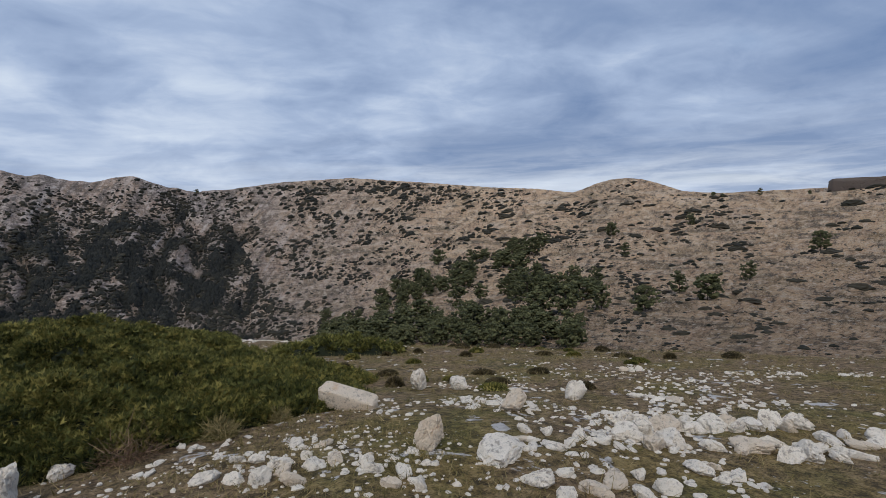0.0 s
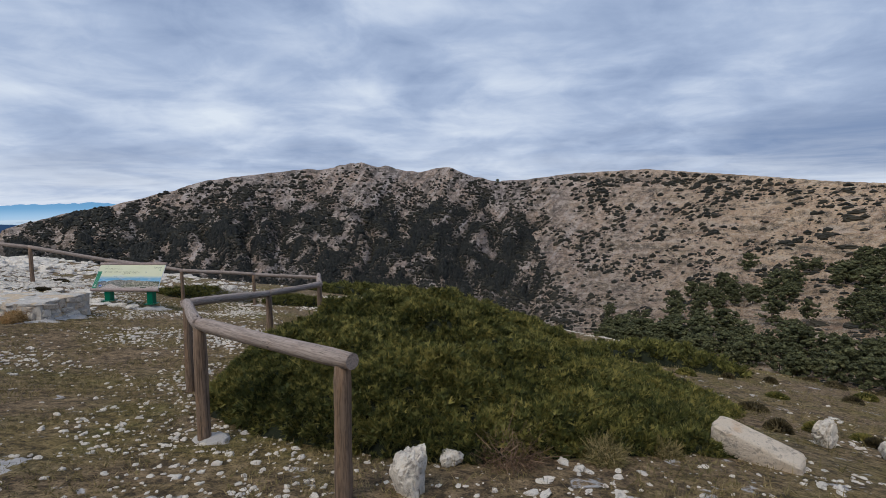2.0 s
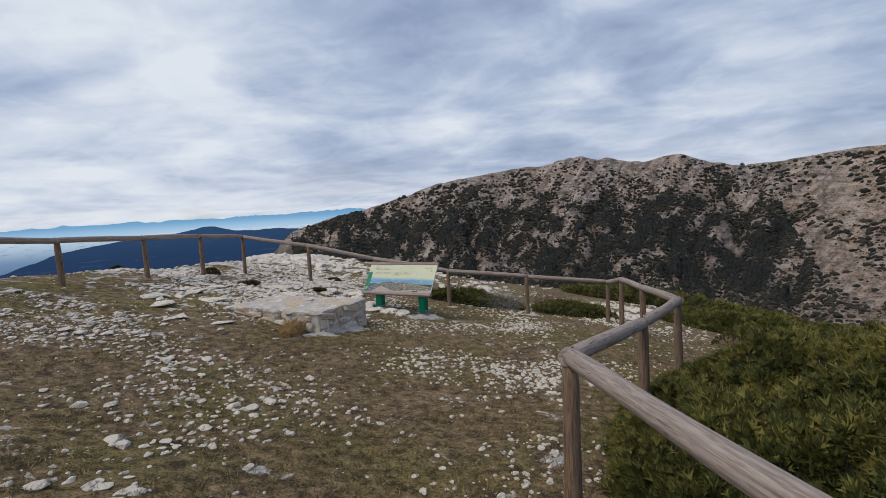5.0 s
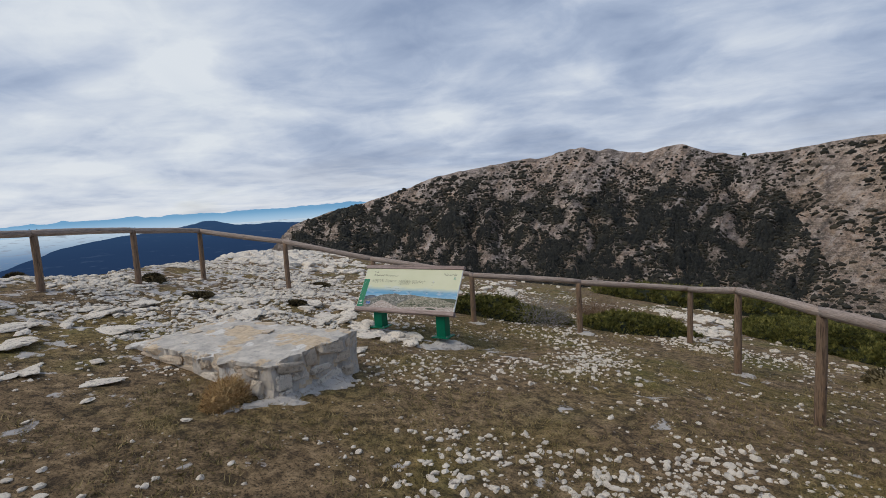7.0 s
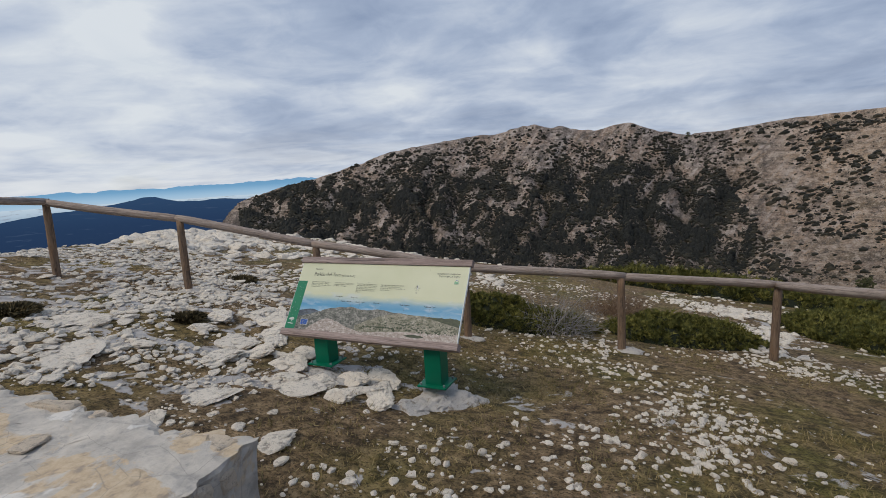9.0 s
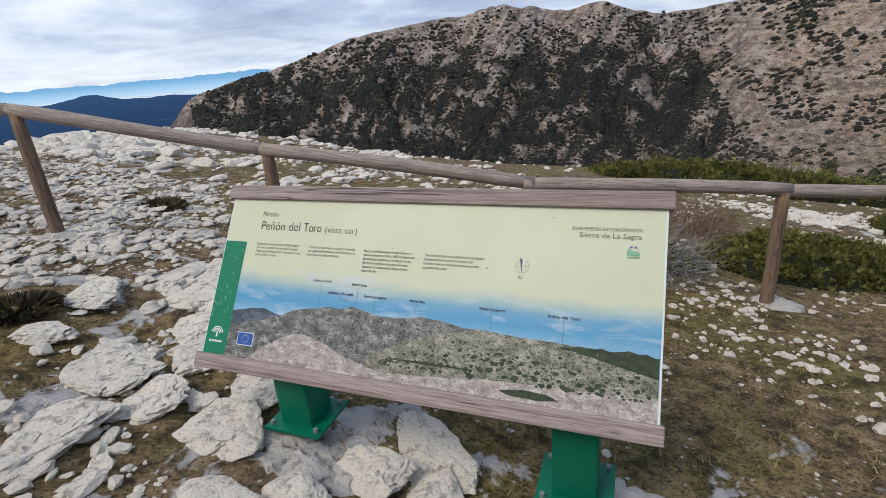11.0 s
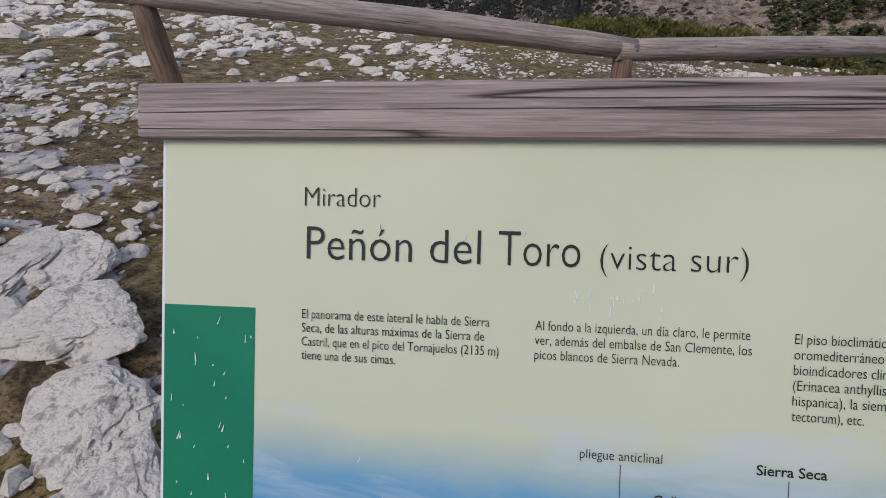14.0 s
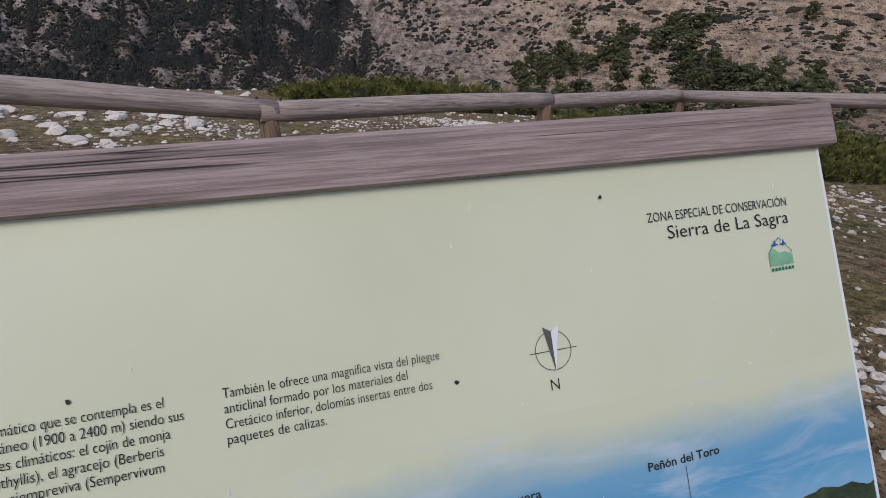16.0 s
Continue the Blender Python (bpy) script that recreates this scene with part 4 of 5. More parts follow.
sheet_part("printed_sky", [(0.1225, 0.318), (1.684, 0.318), (1.684, 0.60), (0.1225, 0.60)], 0.0022, photo_sky(), panel, "printed blue sky of the panorama")
VALLEY = photo_land("printed_valley", ((0.045, 0.060, 0.085), (0.085, 0.105, 0.135), (0.17, 0.20, 0.24)), 9)
MOUNT = photo_land("printed_mountain", ((0.075, 0.082, 0.072), (0.20, 0.20, 0.175), (0.42, 0.40, 0.36)), 17, (0.022, 0.032, 0.024), 0.85)
PLATEAU = photo_land("printed_plateau", ((0.115, 0.120, 0.072), (0.28, 0.262, 0.195), (0.46, 0.425, 0.35)), 15, (0.040, 0.052, 0.030), 0.75)
FRONT = photo_land("printed_foreground", ((0.27, 0.22, 0.19), (0.45, 0.38, 0.33), (0.64, 0.59, 0.54)), 26, (0.13, 0.10, 0.085), 0.5)
WOODS = photo_land("printed_wood", ((0.016, 0.026, 0.014), (0.035, 0.055, 0.026), (0.065, 0.085, 0.04)), 30)
end = lambda u: 0.679
picture_layer("printed_valley", profile([(0.1225, 0.50), (0.2, 0.487), (0.27, 0.480), (0.33, 0.497), (0.5, 0.53)], jag=0.003, seed=2), end, 0.0026, VALLEY, "printed hazy valley")
picture_layer("printed_mountain", profile([(0.1225, 0.560), (0.25, 0.530), (0.36, 0.495), (0.42, 0.470), (0.50, 0.458), (0.545, 0.449), (0.60, 0.452), (0.66, 0.440), (0.69, 0.444),
                                           (0.76, 0.461), (0.85, 0.461), (0.92, 0.449), (1.0, 0.455), (1.08, 0.468), (1.2, 0.472)], seed=4), end, 0.0030, MOUNT, "printed grey mountain")
picture_layer("printed_plateau", profile([(0.74, 0.60), (0.86, 0.545), (0.95, 0.510), (1.05, 0.485), (1.17, 0.473), (1.28, 0.480), (1.404, 0.482), (1.50, 0.490), (1.684, 0.520)], seed=6), end, 0.0034, PLATEAU, "printed tan upland")
picture_layer("printed_wood", profile([(1.40, 0.494), (1.44, 0.486), (1.52, 0.484), (1.60, 0.486), (1.684, 0.490)], jag=0.008, seed=8),
              lambda u: 0.50 + 0.055 * max(0, (u - 1.43) / 0.25), 0.0038, WOODS, "printed dark woods")
picture_layer("printed_foreground", profile([(0.23, 0.676), (0.30, 0.622), (0.37, 0.582), (0.42, 0.562), (0.456, 0.558), (0.50, 0.566), (0.58, 0.590), (0.66, 0.622), (0.80, 0.652), (1.0, 0.640),
                                             (1.2, 0.622), (1.684, 0.612)], seed=10), end, 0.0042, FRONT, "printed pale rocky foreground")
vs, fs = [], []
for i in range(460):
    u = 0.78 + 0.88 * WOBBLE.random()
    line = 0.60 - 0.12 * min(1, (u - 0.78) / 0.30) if u < 1.08 else 0.484 + 0.02 * (u - 1.08)
    v = line + 0.012 + (0.612 - line) * WOBBLE.random() ** 0.7
    s = (0.0014 + 0.0052 * WOBBLE.random() ** 2.5) * (0.7 + 6 * (v - line))
    b = len(vs)
    vs += [on_sheet(u + s * (1.6 if k % 2 else 1.0) * math.cos(k * 0.9) * (0.7 + 0.6 * WOBBLE.random()), v - s * math.sin(k * 0.9) * (0.6 + 0.5 * WOBBLE.random()), 0.0046 + 0.000004 * i) for k in range(7)]
    fs += [(b, b + k, b + k + 1) for k in range(1, 6)]
inv = SHEET.inverted()
ob = new("printed_grove", mesh_of("printed_grove", [(inv @ p)[:] for p in vs], fs, WOODS))
attach(ob, panel)
ob.matrix_basis = SHEET
tagged(ob, "small dark printed trees of the panorama", kind="stuff")
for u0, u1, v0, v1 in ((1.22, 1.40, 0.640, 0.664), (0.84, 1.10, 0.596, 0.606)):
    sheet_part("printed_shrub", [((u0 + u1) / 2 + (u1 - u0) / 2 * math.cos(k * 0.42) * (0.85 + 0.3 * WOBBLE.random()), (v0 + v1) / 2 - (v1 - v0) / 2 * math.sin(k * 0.42) * (0.7 + 0.5 * WOBBLE.random())) for k in range(15)],
               0.0054, WOODS, panel)



def lettering(body, u, v, width, mat=INK, bold=False, right=False, h=0.0062, cap=0.0098, offset=-0.00012):
    """A printed line: its left (or right) end and base line on the panel, its width and the height of its capitals."""
    cu = bpy.data.curves.new("lettering", "FONT")
    cu.body, cu.size = body, 0.02
    cu.resolution_u = 3
    cu.offset = 0.00025 if bold else offset
    tmp = new("lettering", cu)
    bpy.context.view_layer.update()
    me = bpy.data.meshes.new_from_object(tmp.evaluated_get(bpy.context.evaluated_depsgraph_get()))
    bpy.data.objects.remove(tmp)
    co = np.empty(len(me.vertices) * 3, np.float32)
    me.vertices.foreach_get("co", co)
    co = co.reshape(-1, 3)
    k = width / max(1e-4, co[:, 0].max() - co[:, 0].min())
    co[:, 0] = (co[:, 0] - co[:, 0].min()) * k + (u - width if right else u)
    co[:, 1] = co[:, 1] * cap / 0.0138 - v
    co[:, 2] = 0.3 * h
    me.vertices.foreach_set("co", co.ravel())
    me.materials.clear()
    me.materials.append(mat)
    me.name = "lettering"
    ob = new("lettering", me)
    attach(ob, panel)
    ob.matrix_basis = SHEET
    return ob


lettering("Mirador", 0.176, 0.1115, 0.082, cap=0.0205, offset=-0.00030)
lettering("Peñón", 0.179, 0.1675, 0.113, cap=0.0355, offset=-0.00018)
lettering("del", 0.311, 0.1675, 0.052, cap=0.0355, offset=-0.00018)
lettering("Toro", 0.381, 0.1675, 0.081, cap=0.0355, offset=-0.00018)
lettering("(vista sur)", 0.481, 0.1680, 0.138, cap=0.0255, offset=-0.00030)
for u, v, step, lines in (
        (0.175, 0.2305, 0.0147, (("El panorama de este lateral le habla de Sierra", 0.199), ("Seca, de las alturas máximas de la Sierra de", 0.194), ("Castril, que en el pico del Tornajuelos (2135 m)", 0.209), ("tiene una de sus cimas.", 0.102))),
        (0.420, 0.2315, 0.0147, (("Al fondo a la izquierda, un día claro, le permite", 0.203), ("ver, además del embalse de San Clemente, los", 0.205), ("picos blancos de Sierra Nevada.", 0.139))),
        (0.663, 0.2330, 0.0148, (("El piso bioclimático que se contempla es el", 0.189), ("oromediterráneo (1900 a 2400 m) siendo sus", 0.205), ("bioindicadores climáticos: el cojín de monja", 0.192), ("(Erinacea anthyllis), el agracejo (Berberis", 0.185), ("hispanica), la siempreviva (Sempervivum", 0.184), ("tectorum), etc.", 0.063))),
        (0.904, 0.2345, 0.0148, (("También le ofrece una magnífica vista del pliegue", 0.218), ("anticlinal formado por los materiales del", 0.181), ("Cretácico inferior, dolomías insertas entre dos", 0.206), ("paquetes de calizas.", 0.094)))):
    for i, (body, width) in enumerate(lines):
        lettering(body, u, v + i * step, width)
for body, u, v, width, bold in (("pliegue anticlinal", 0.468, 0.358, 0.079, False), ("Sierra Seca", 0.634, 0.3615, 0.063, True), ("Collado la Horquilla", 0.540, 0.3995, 0.108, True),
                                ("Cerro La Laguna", 0.692, 0.4005, 0.090, True), ("Mojón Alto", 0.872, 0.4005, 0.058, True), ("Peña Vaquera", 1.127, 0.4035, 0.088, True), ("Peñón del Toro", 1.352, 0.4065, 0.100, True)):
    lettering(body, u, v, width, INK, bold)
lettering("ZONA ESPECIAL DE CONSERVACIÓN", 1.617, 0.1165, 0.214, right=True, cap=0.0115)
lettering("Sierra de La Sagra", 1.616, 0.1395, 0.187, right=True, cap=0.0165)
lettering("N", 1.2455, 0.2915, 0.0105, cap=0.0125)
for u, v0, v1 in ((0.507, 0.362, 0.450), (0.663, 0.366, 0.437), (0.737, 0.404, 0.456), (0.899, 0.404, 0.447), (1.170, 0.407, 0.470), (1.402, 0.410, 0.480), (0.597, 0.403, 0.418), (0.648, 0.418, 0.440)):
    sheet_part("leader_line", [(u, v0), (u + 0.0009, v0), (u + 0.0009, v1), (u, v1)], 0.0060, INK_SOFT, panel)
sheet_part("leader_line", [(0.597, 0.4175), (0.649, 0.4175), (0.649, 0.4184), (0.597, 0.4184)], 0.0058, INK_SOFT, panel)


def ring(name, u, v, r, wide, mat, h=0.0060, a0=0, a1=360, parts=40):
    pts = [(u + r * math.cos(radians(a)), v - r * math.sin(radians(a))) for a in np.linspace(a0, a1, parts)]
    ins = [(u + (r - wide) * math.cos(radians(a)), v - (r - wide) * math.sin(radians(a))) for a in np.linspace(a0, a1, parts)]
    bm = bmesh.new()
    o = [bm.verts.new((p[0], -p[1], 0.3 * h)) for p in pts]
    q = [bm.verts.new((p[0], -p[1], 0.3 * h)) for p in ins]
    for i in range(parts - 1):
        bm.faces.new((o[i], o[i + 1], q[i + 1], q[i]))
    ob = part(name, bm, mat, panel)
    ob.matrix_basis = SHEET
    return ob


# compass rose
ring("compass_ring", 1.2545, 0.2475, 0.0225, 0.0009, INK_SOFT)
sheet_part("compass_bar", [(1.225, 0.2472), (1.284, 0.2472), (1.284, 0.2481), (1.225, 0.2481)], 0.0060, INK_SOFT, panel)
sheet_part("compass_needle", [(1.2445, 0.2195), (1.2545, 0.226), (1.2545, 0.272)], 0.0064, INK_SOFT, panel)
sheet_part("compass_needle", [(1.2645, 0.2195), (1.2545, 0.226), (1.2545, 0.272)], 0.0066, WHITE, panel)
# emblem of arcs on the green band
for r in (0.030, 0.023, 0.016):
    ring("emblem_arc", 0.068, 0.600, r, 0.0042, WHITE, 0.0060, 15, 165, 20)
sheet_part("emblem_stem", [(0.0655, 0.592), (0.0705, 0.592), (0.0725, 0.612), (0.0635, 0.612)], 0.0060, WHITE, panel)
for i in range(9):
    sheet_part("emblem_bar", [(0.036 + 0.0072 * i, 0.624), (0.0412 + 0.0072 * i, 0.624), (0.0412 + 0.0072 * i, 0.632), (0.036 + 0.0072 * i, 0.632)], 0.0060, WHITE, panel)
# flag with a ring of dots
sheet_part("flag_border", [(0.171, 0.580), (0.246, 0.580), (0.246, 0.630), (0.171, 0.630)], 0.0060, WHITE, panel)
sheet_part("flag_field", [(0.1735, 0.5825), (0.2435, 0.5825), (0.2435, 0.6275), (0.1735, 0.6275)], 0.0064, BLUE, panel)
for i in range(12):
    a = i * math.pi / 6
    sheet_part("flag_star", [(0.2085 + 0.0145 * math.cos(a) + (0.0027 if k % 2 == 0 else 0.0011) * math.cos(k * math.pi / 5 + math.pi / 2), 0.605 - 0.0145 * math.sin(a) - (0.0027 if k % 2 == 0 else 0.0011) * math.sin(k * math.pi / 5 + math.pi / 2))
                             for k in range(10)], 0.0068, YELLOW, panel)
# small emblem under the heading on the other side: green wood, two bird shapes
sheet_part("emblem_field", [(1.575, 0.178), (1.583, 0.170), (1.592, 0.177), (1.602, 0.176), (1.613, 0.181), (1.613, 0.193), (1.575, 0.193)], 0.0060, LIGHT_GREEN, panel)
ring("emblem_frame", 1.594, 0.176, 0.0195, 0.0010, PRINT_GREEN, 0.0058, 0, 360, 5)
for u in (1.580, 1.594):
    sheet_part("emblem_bird", [(u, 0.166), (u + 0.005, 0.1645), (u + 0.007, 0.159), (u + 0.009, 0.1645), (u + 0.013, 0.166), (u + 0.006, 0.168)], 0.0062, BLUE, panel)
for i in range(7):
    sheet_part("emblem_bar", [(1.576 + 0.0054 * i, 0.196), (1.5795 + 0.0054 * i, 0.196), (1.5795 + 0.0054 * i, 0.200), (1.576 + 0.0054 * i, 0.200)], 0.0058, PRINT_GREEN, panel)
# scratches through the print, grouped as on the worn sheet
for i in range(95):
    if i < 42:
        u, v = 0.02 + 0.10 * WOBBLE.random(), 0.235 + 0.34 * WOBBLE.random()
    elif i < 60:
        u, v = 0.455 + 0.09 * WOBBLE.random(), 0.188 + 0.03 * WOBBLE.random()
    else:
        u, v = 0.14 + 1.52 * WOBBLE.random(), 0.06 + 0.5 * WOBBLE.random()
    a, ln, wd = 1.1 + 0.8 * WOBBLE.random(), 0.002 + 0.010 * WOBBLE.random() ** 2, 0.0005 + 0.0006 * WOBBLE.random()
    du, dv = ln * math.cos(a), -ln * math.sin(a)
    sheet_part("scratch", [(u - wd, v), (u + wd, v), (u + du + wd * 0.3, v + dv), (u + du - wd * 0.3, v + dv)], 0.0071, WHITE, panel)
for u, v in ((1.343, 0.079), (0.775, 0.213), (1.137, 0.262)):
    sheet_part("fleck", [(u + 0.003 * math.cos(k) * (0.6 + 0.6 * WOBBLE.random()), v + 0.0025 * math.sin(k) * (0.6 + 0.6 * WOBBLE.random())) for k in range(6)], 0.0073, INK, panel)

for x, zb in ((0.385, 0.245), (1.455, 0.175)):
    y0 = -0.285
    bm = bmesh.new()
    box(bm, (x - 0.072, y0 - 0.072, zb), (x + 0.072, y0 + 0.072, 0.50), None, 0.008)
    leg = part("leg", bm, GREEN, panel, "green painted square steel tube leg")
    bm = bmesh.new()
    box(bm, (x - 0.125, y0 - 0.115, zb - 0.004), (x + 0.125, y0 + 0.115, zb + 0.010), None, 0.003)
    plate = part("base_plate", bm, GREEN, leg)
    for sx in (-0.1, 0.1):
        for sy in (-0.09, 0.09):
            bm = bmesh.new()
            log(bm, (x + sx, y0 + sy, zb + 0.008), (x + sx, y0 + sy, zb + 0.026), 0.011, 0.011, 1, 6, 1, 0.0)
            part("bolt", bm, STEEL, leg)
    bm = bmesh.new()
    box(bm, (x - 0.12, -0.20, -0.045), (x + 0.12, 0.12, -0.023), None, 0.003)
    br = part("bracket", bm, GREEN, panel)
    br.matrix_basis = Matrix.Translation(on_sheet(0, 0.52, 0) - on_sheet(0, 0, 0)) @ SHEET
    v, f = rock_shape(5, int(x * 100), 0.55, 6)
    g = gz(x, y0)
    v = v * (0.42 if x > 1 else 0.38, 0.46, zb - g + 0.12)
    v[:, 2] = np.minimum(v[:, 2] * (1 + 0.5 * noise3(v, 5, 3, 3)), zb - 0.002 - (g - 0.10) + 0.012 * noise3(v, 9, 3, 3)) + g - 0.10
    v[:, 2] = np.minimum(v[:, 2], zb - 0.003)
    v[:, :2] += (x + 0.03, y0 - 0.14)
    tagged(new("concrete_footing", mesh_of("concrete_footing", v, f, CONCRETE)), "rough concrete footing bedding a green steel leg", "footing", "footings of the panel")


# ---- masonry plinth ----
def plinth():
    root = thing("stone_plinth", "low mortared limestone plinth with a smooth mortar top", "plinth", (0.55, -2.95, 0.45))
    lo, hi, top = (-0.42, -3.50), (1.60, -2.36), 0.83
    n = material("worn_mortar", 0.93)
    a = n.noise(n.pos, 2.6, 7, 0.62, 0.6)
    b = n.noise(n.pos, 17, 6, 0.65)
    a2 = n.noise(n.pos, 3.3, 4, 0.5, 0.3)
    base = n.ramp(n.noise(n.pos, 6.0, 7, 0.65), (0.34, (0.38, 0.350, 0.310)), (0.50, (0.52, 0.475, 0.415)), (0.66, (0.62, 0.565, 0.490)))
    base = n.mix(n.ramp(a, (0.53, 0.0), (0.56, 0.9)), base, n.ramp(b, (0.35, (0.46, 0.33, 0.20)), (0.6, (0.62, 0.49, 0.335))))
    base = n.mix(n.ramp(a2, (0.60, 0.0), (0.615, 0.9)), base, (0.68, 0.645, 0.59))
    crack = n.ramp(n.cells(n.scaled(n.pos, 1.0, 1.5, 1.0), 3.3, "DISTANCE_TO_EDGE"), (0.0, 0.45), (0.008, 0.0))
    base = n.mix(crack, base, (0.22, 0.20, 0.18))
    base = n.mix(n.ramp(b, (0.34, 0.5), (0.46, 0.0)), base, (0.27, 0.26, 0.25))
    colour(n, base)
    bump(n, n.math("ADD", a, n.math("MULTIPLY", b, 0.5)), 0.7, 0.02)
    # top slab and mortar core, with an uneven rim
    k, m = 90, 52
    U, V = np.meshgrid(np.linspace(0, 1, k), np.linspace(0, 1, m))
    X = lo[0] + (hi[0] - lo[0]) * U + 0.075 * fbm(V * 7, U * 3, 3, 3) + 0.03
    Y = lo[1] + (hi[1] - lo[1]) * V + 0.08 * fbm(U * 11, V * 3, 3, 4)
    Z = top + 0.020 * fbm(X * 2.2, Y * 2.2, 3, 5) + 0.012 * fbm(X * 9, Y * 9, 3, 6) - (0.012 + 0.06 * np.clip(fbm(X * 7, Y * 7, 4, 9), 0, 1)) * np.maximum(0, 1 - 16 * np.minimum(np.minimum(U, 1 - U), np.minimum(V, 1 - V)))
    i = np.arange(k * m).reshape(m, k)
    f = np.stack((i[:-1, :-1], i[:-1, 1:], i[1:, 1:], i[1:, :-1]), -1).reshape(-1, 4)
    rim = np.concatenate((i[0], i[1:, -1], i[-1, -2::-1], i[-2:0:-1, 0]))
    P = np.stack((X, Y, Z), -1).reshape(-1, 3)
    cx, cy = (lo[0] + hi[0]) / 2, (lo[1] + hi[1]) / 2
    levels = [P[rim]]
    smooth = P.copy()
    P[:, 0] += 0.035 * fbm(V.ravel() * 23, U.ravel() * 9, 3, 33)
    P[:, 1] += 0.045 * fbm(U.ravel() * 37, V.ravel() * 9, 3, 34)
    for j, (drop, back) in enumerate(((0.035, 0.0), (0.08, 0.012), (0.16, 0.010), (0.25, 0.018), (0.36, 0.010), (0.62, 0.0))):
        low = (P if j == 0 else smooth)[rim].copy()
        low[:, 2] = top - drop + 0.012 * fbm(low[:, 0] * 6, low[:, 1] * 6, 3, 8 + j)
        for ax_, mid_, half in ((0, cx, (hi[0] - lo[0]) / 2), (1, cy, (hi[1] - lo[1]) / 2)):
            low[:, ax_] = mid_ + (low[:, ax_] - mid_) * (1 - back / half) + 0.022 * fbm(low[:, 0] * 9 + 3.7 * j, low[:, 1] * 9 - 2.9 * j, 3, 18 + ax_)
        levels.append(low)
    q = len(rim)
    o = len(P)
    verts = np.concatenate([P] + levels[1:])
    j = np.arange(q)
    nx = (j + 1) % q
    f2 = [np.stack((rim[nx], rim[j], o + j, o + nx), -1)]
    f2 += [np.stack((o + k_ * q + nx, o + k_ * q + j, o + (k_ + 1) * q + j, o + (k_ + 1) * q + nx), -1) for k_ in range(5)]
    ob = new("mortar_top", mesh_of("mortar_top", verts, np.concatenate([f] + f2), n.m))
    attach(ob, root)
    tagged(ob, "grey mortar top stained ochre")
    # facing stones
    r0 = np.random.default_rng(12)
    shapes = []
    for s in range(9):
        v, f_ = ICO[4]
        v = np.sign(v) * np.abs(v) ** 0.36
        v = v * (1 + 0.34 * noise3(v, 1.1, 900 + s, 4) + 0.16 * noise3(v, 4, 930 + s, 4))[:, None]
        shapes.append((v * 0.86, f_))
    meshes = [mesh_of("stone", v, f_, ROCK_TAN if s % 2 == 0 else ROCK) for s, (v, f_) in enumerate(shapes)]
    sides = (("y", lo[1] + 0.035, lo[0] + 0.1, hi[0] - 0.12), ("x", hi[0] - 0.012, lo[1] + 0.05, hi[1] - 0.12), ("y", hi[1] - 0.05, lo[0] + 0.1, hi[0] - 0.05), ("x", lo[0] + 0.07, lo[1] + 0.1, hi[1] - 0.1))
    for axis, c, a0, a1 in sides:
        for row in range(3):
            p = a0 + r0.uniform(0, 0.06)
            while p < a1:
                wdt = min(r0.uniform(0.10, 0.42), a1 - p + 0.02)
                z = 0.745 - row * 0.135 + r0.uniform(-0.02, 0.02)
                x, y = (p + wdt / 2, c) if axis == "y" else (c, p + wdt / 2)
                if z > gz(x, y) - 0.08:
                    st = new("stone", meshes[2 * r0.integers(0, 5) if row == 0 else r0.integers(0, 9)])
                    attach(st, root)
                    depth = 0.062 * r0.uniform(0.7, 1.35)
                    high = r0.uniform(0.040, 0.088)
                    sz = (wdt * 0.52, depth, high) if axis == "y" else (depth, wdt * 0.52, high)
                    st.matrix_basis = Matrix.LocRotScale((x, y, z), Euler((r0.uniform(-.22, .22), r0.uniform(-.22, .22), r0.uniform(-.08, .08))), sz)
                p += wdt * 1.02
    for q in range(7):
        st = new("stone", meshes[r0.integers(0, 9)])
        attach(st, root)
        x, y = r0.uniform(lo[0] + 0.15, hi[0] - 0.12), r0.uniform(lo[1] + 0.12, hi[1] - 0.12)
        w2 = r0.uniform(0.04, 0.10)
        st.matrix_basis = Matrix.LocRotScale((x, y, top - 0.002), Euler((0, 0, r0.uniform(0, 6.28))), (w2, w2 * r0.uniform(0.45, 0.8), r0.uniform(0.006, 0.010)))
    # splash of concrete at the foot of the end
    k, m = 44, 14
    U, V = np.meshgrid(np.linspace(0, 1, k), np.linspace(0, 1, m))
    Y = -3.72 + 1.28 * U + 0.05 * fbm(V * 4, U * 9, 3, 71)
    reach = (0.37 + 0.12 * fbm(U * 7, U * 0, 4, 72)) * np.clip(np.minimum(U, 1 - U) * 9, 0.15, 1)
    X = 1.53 + V * reach
    foot = land(X, Y)
    Z = foot - 0.02 + (1 - V) ** 1.5 * np.maximum(0.02, 0.545 - foot + 0.07 * fbm(U * 8, U * 0, 4, 73)) + 0.07 * fbm(X * 9, Y * 9, 5, 74) * (1 - V * 0.5)
    i = np.arange(k * m).reshape(m, k)
    f_ = np.stack((i[:-1, :-1], i[1:, :-1], i[1:, 1:], i[:-1, 1:]), -1).reshape(-1, 4)
    v = np.stack((X, Y, Z), -1).reshape(-1, 3)
    ob = new("concrete_skirt", mesh_of("concrete_skirt", v, f_, CONCRETE))
    attach(ob, root)


plinth()


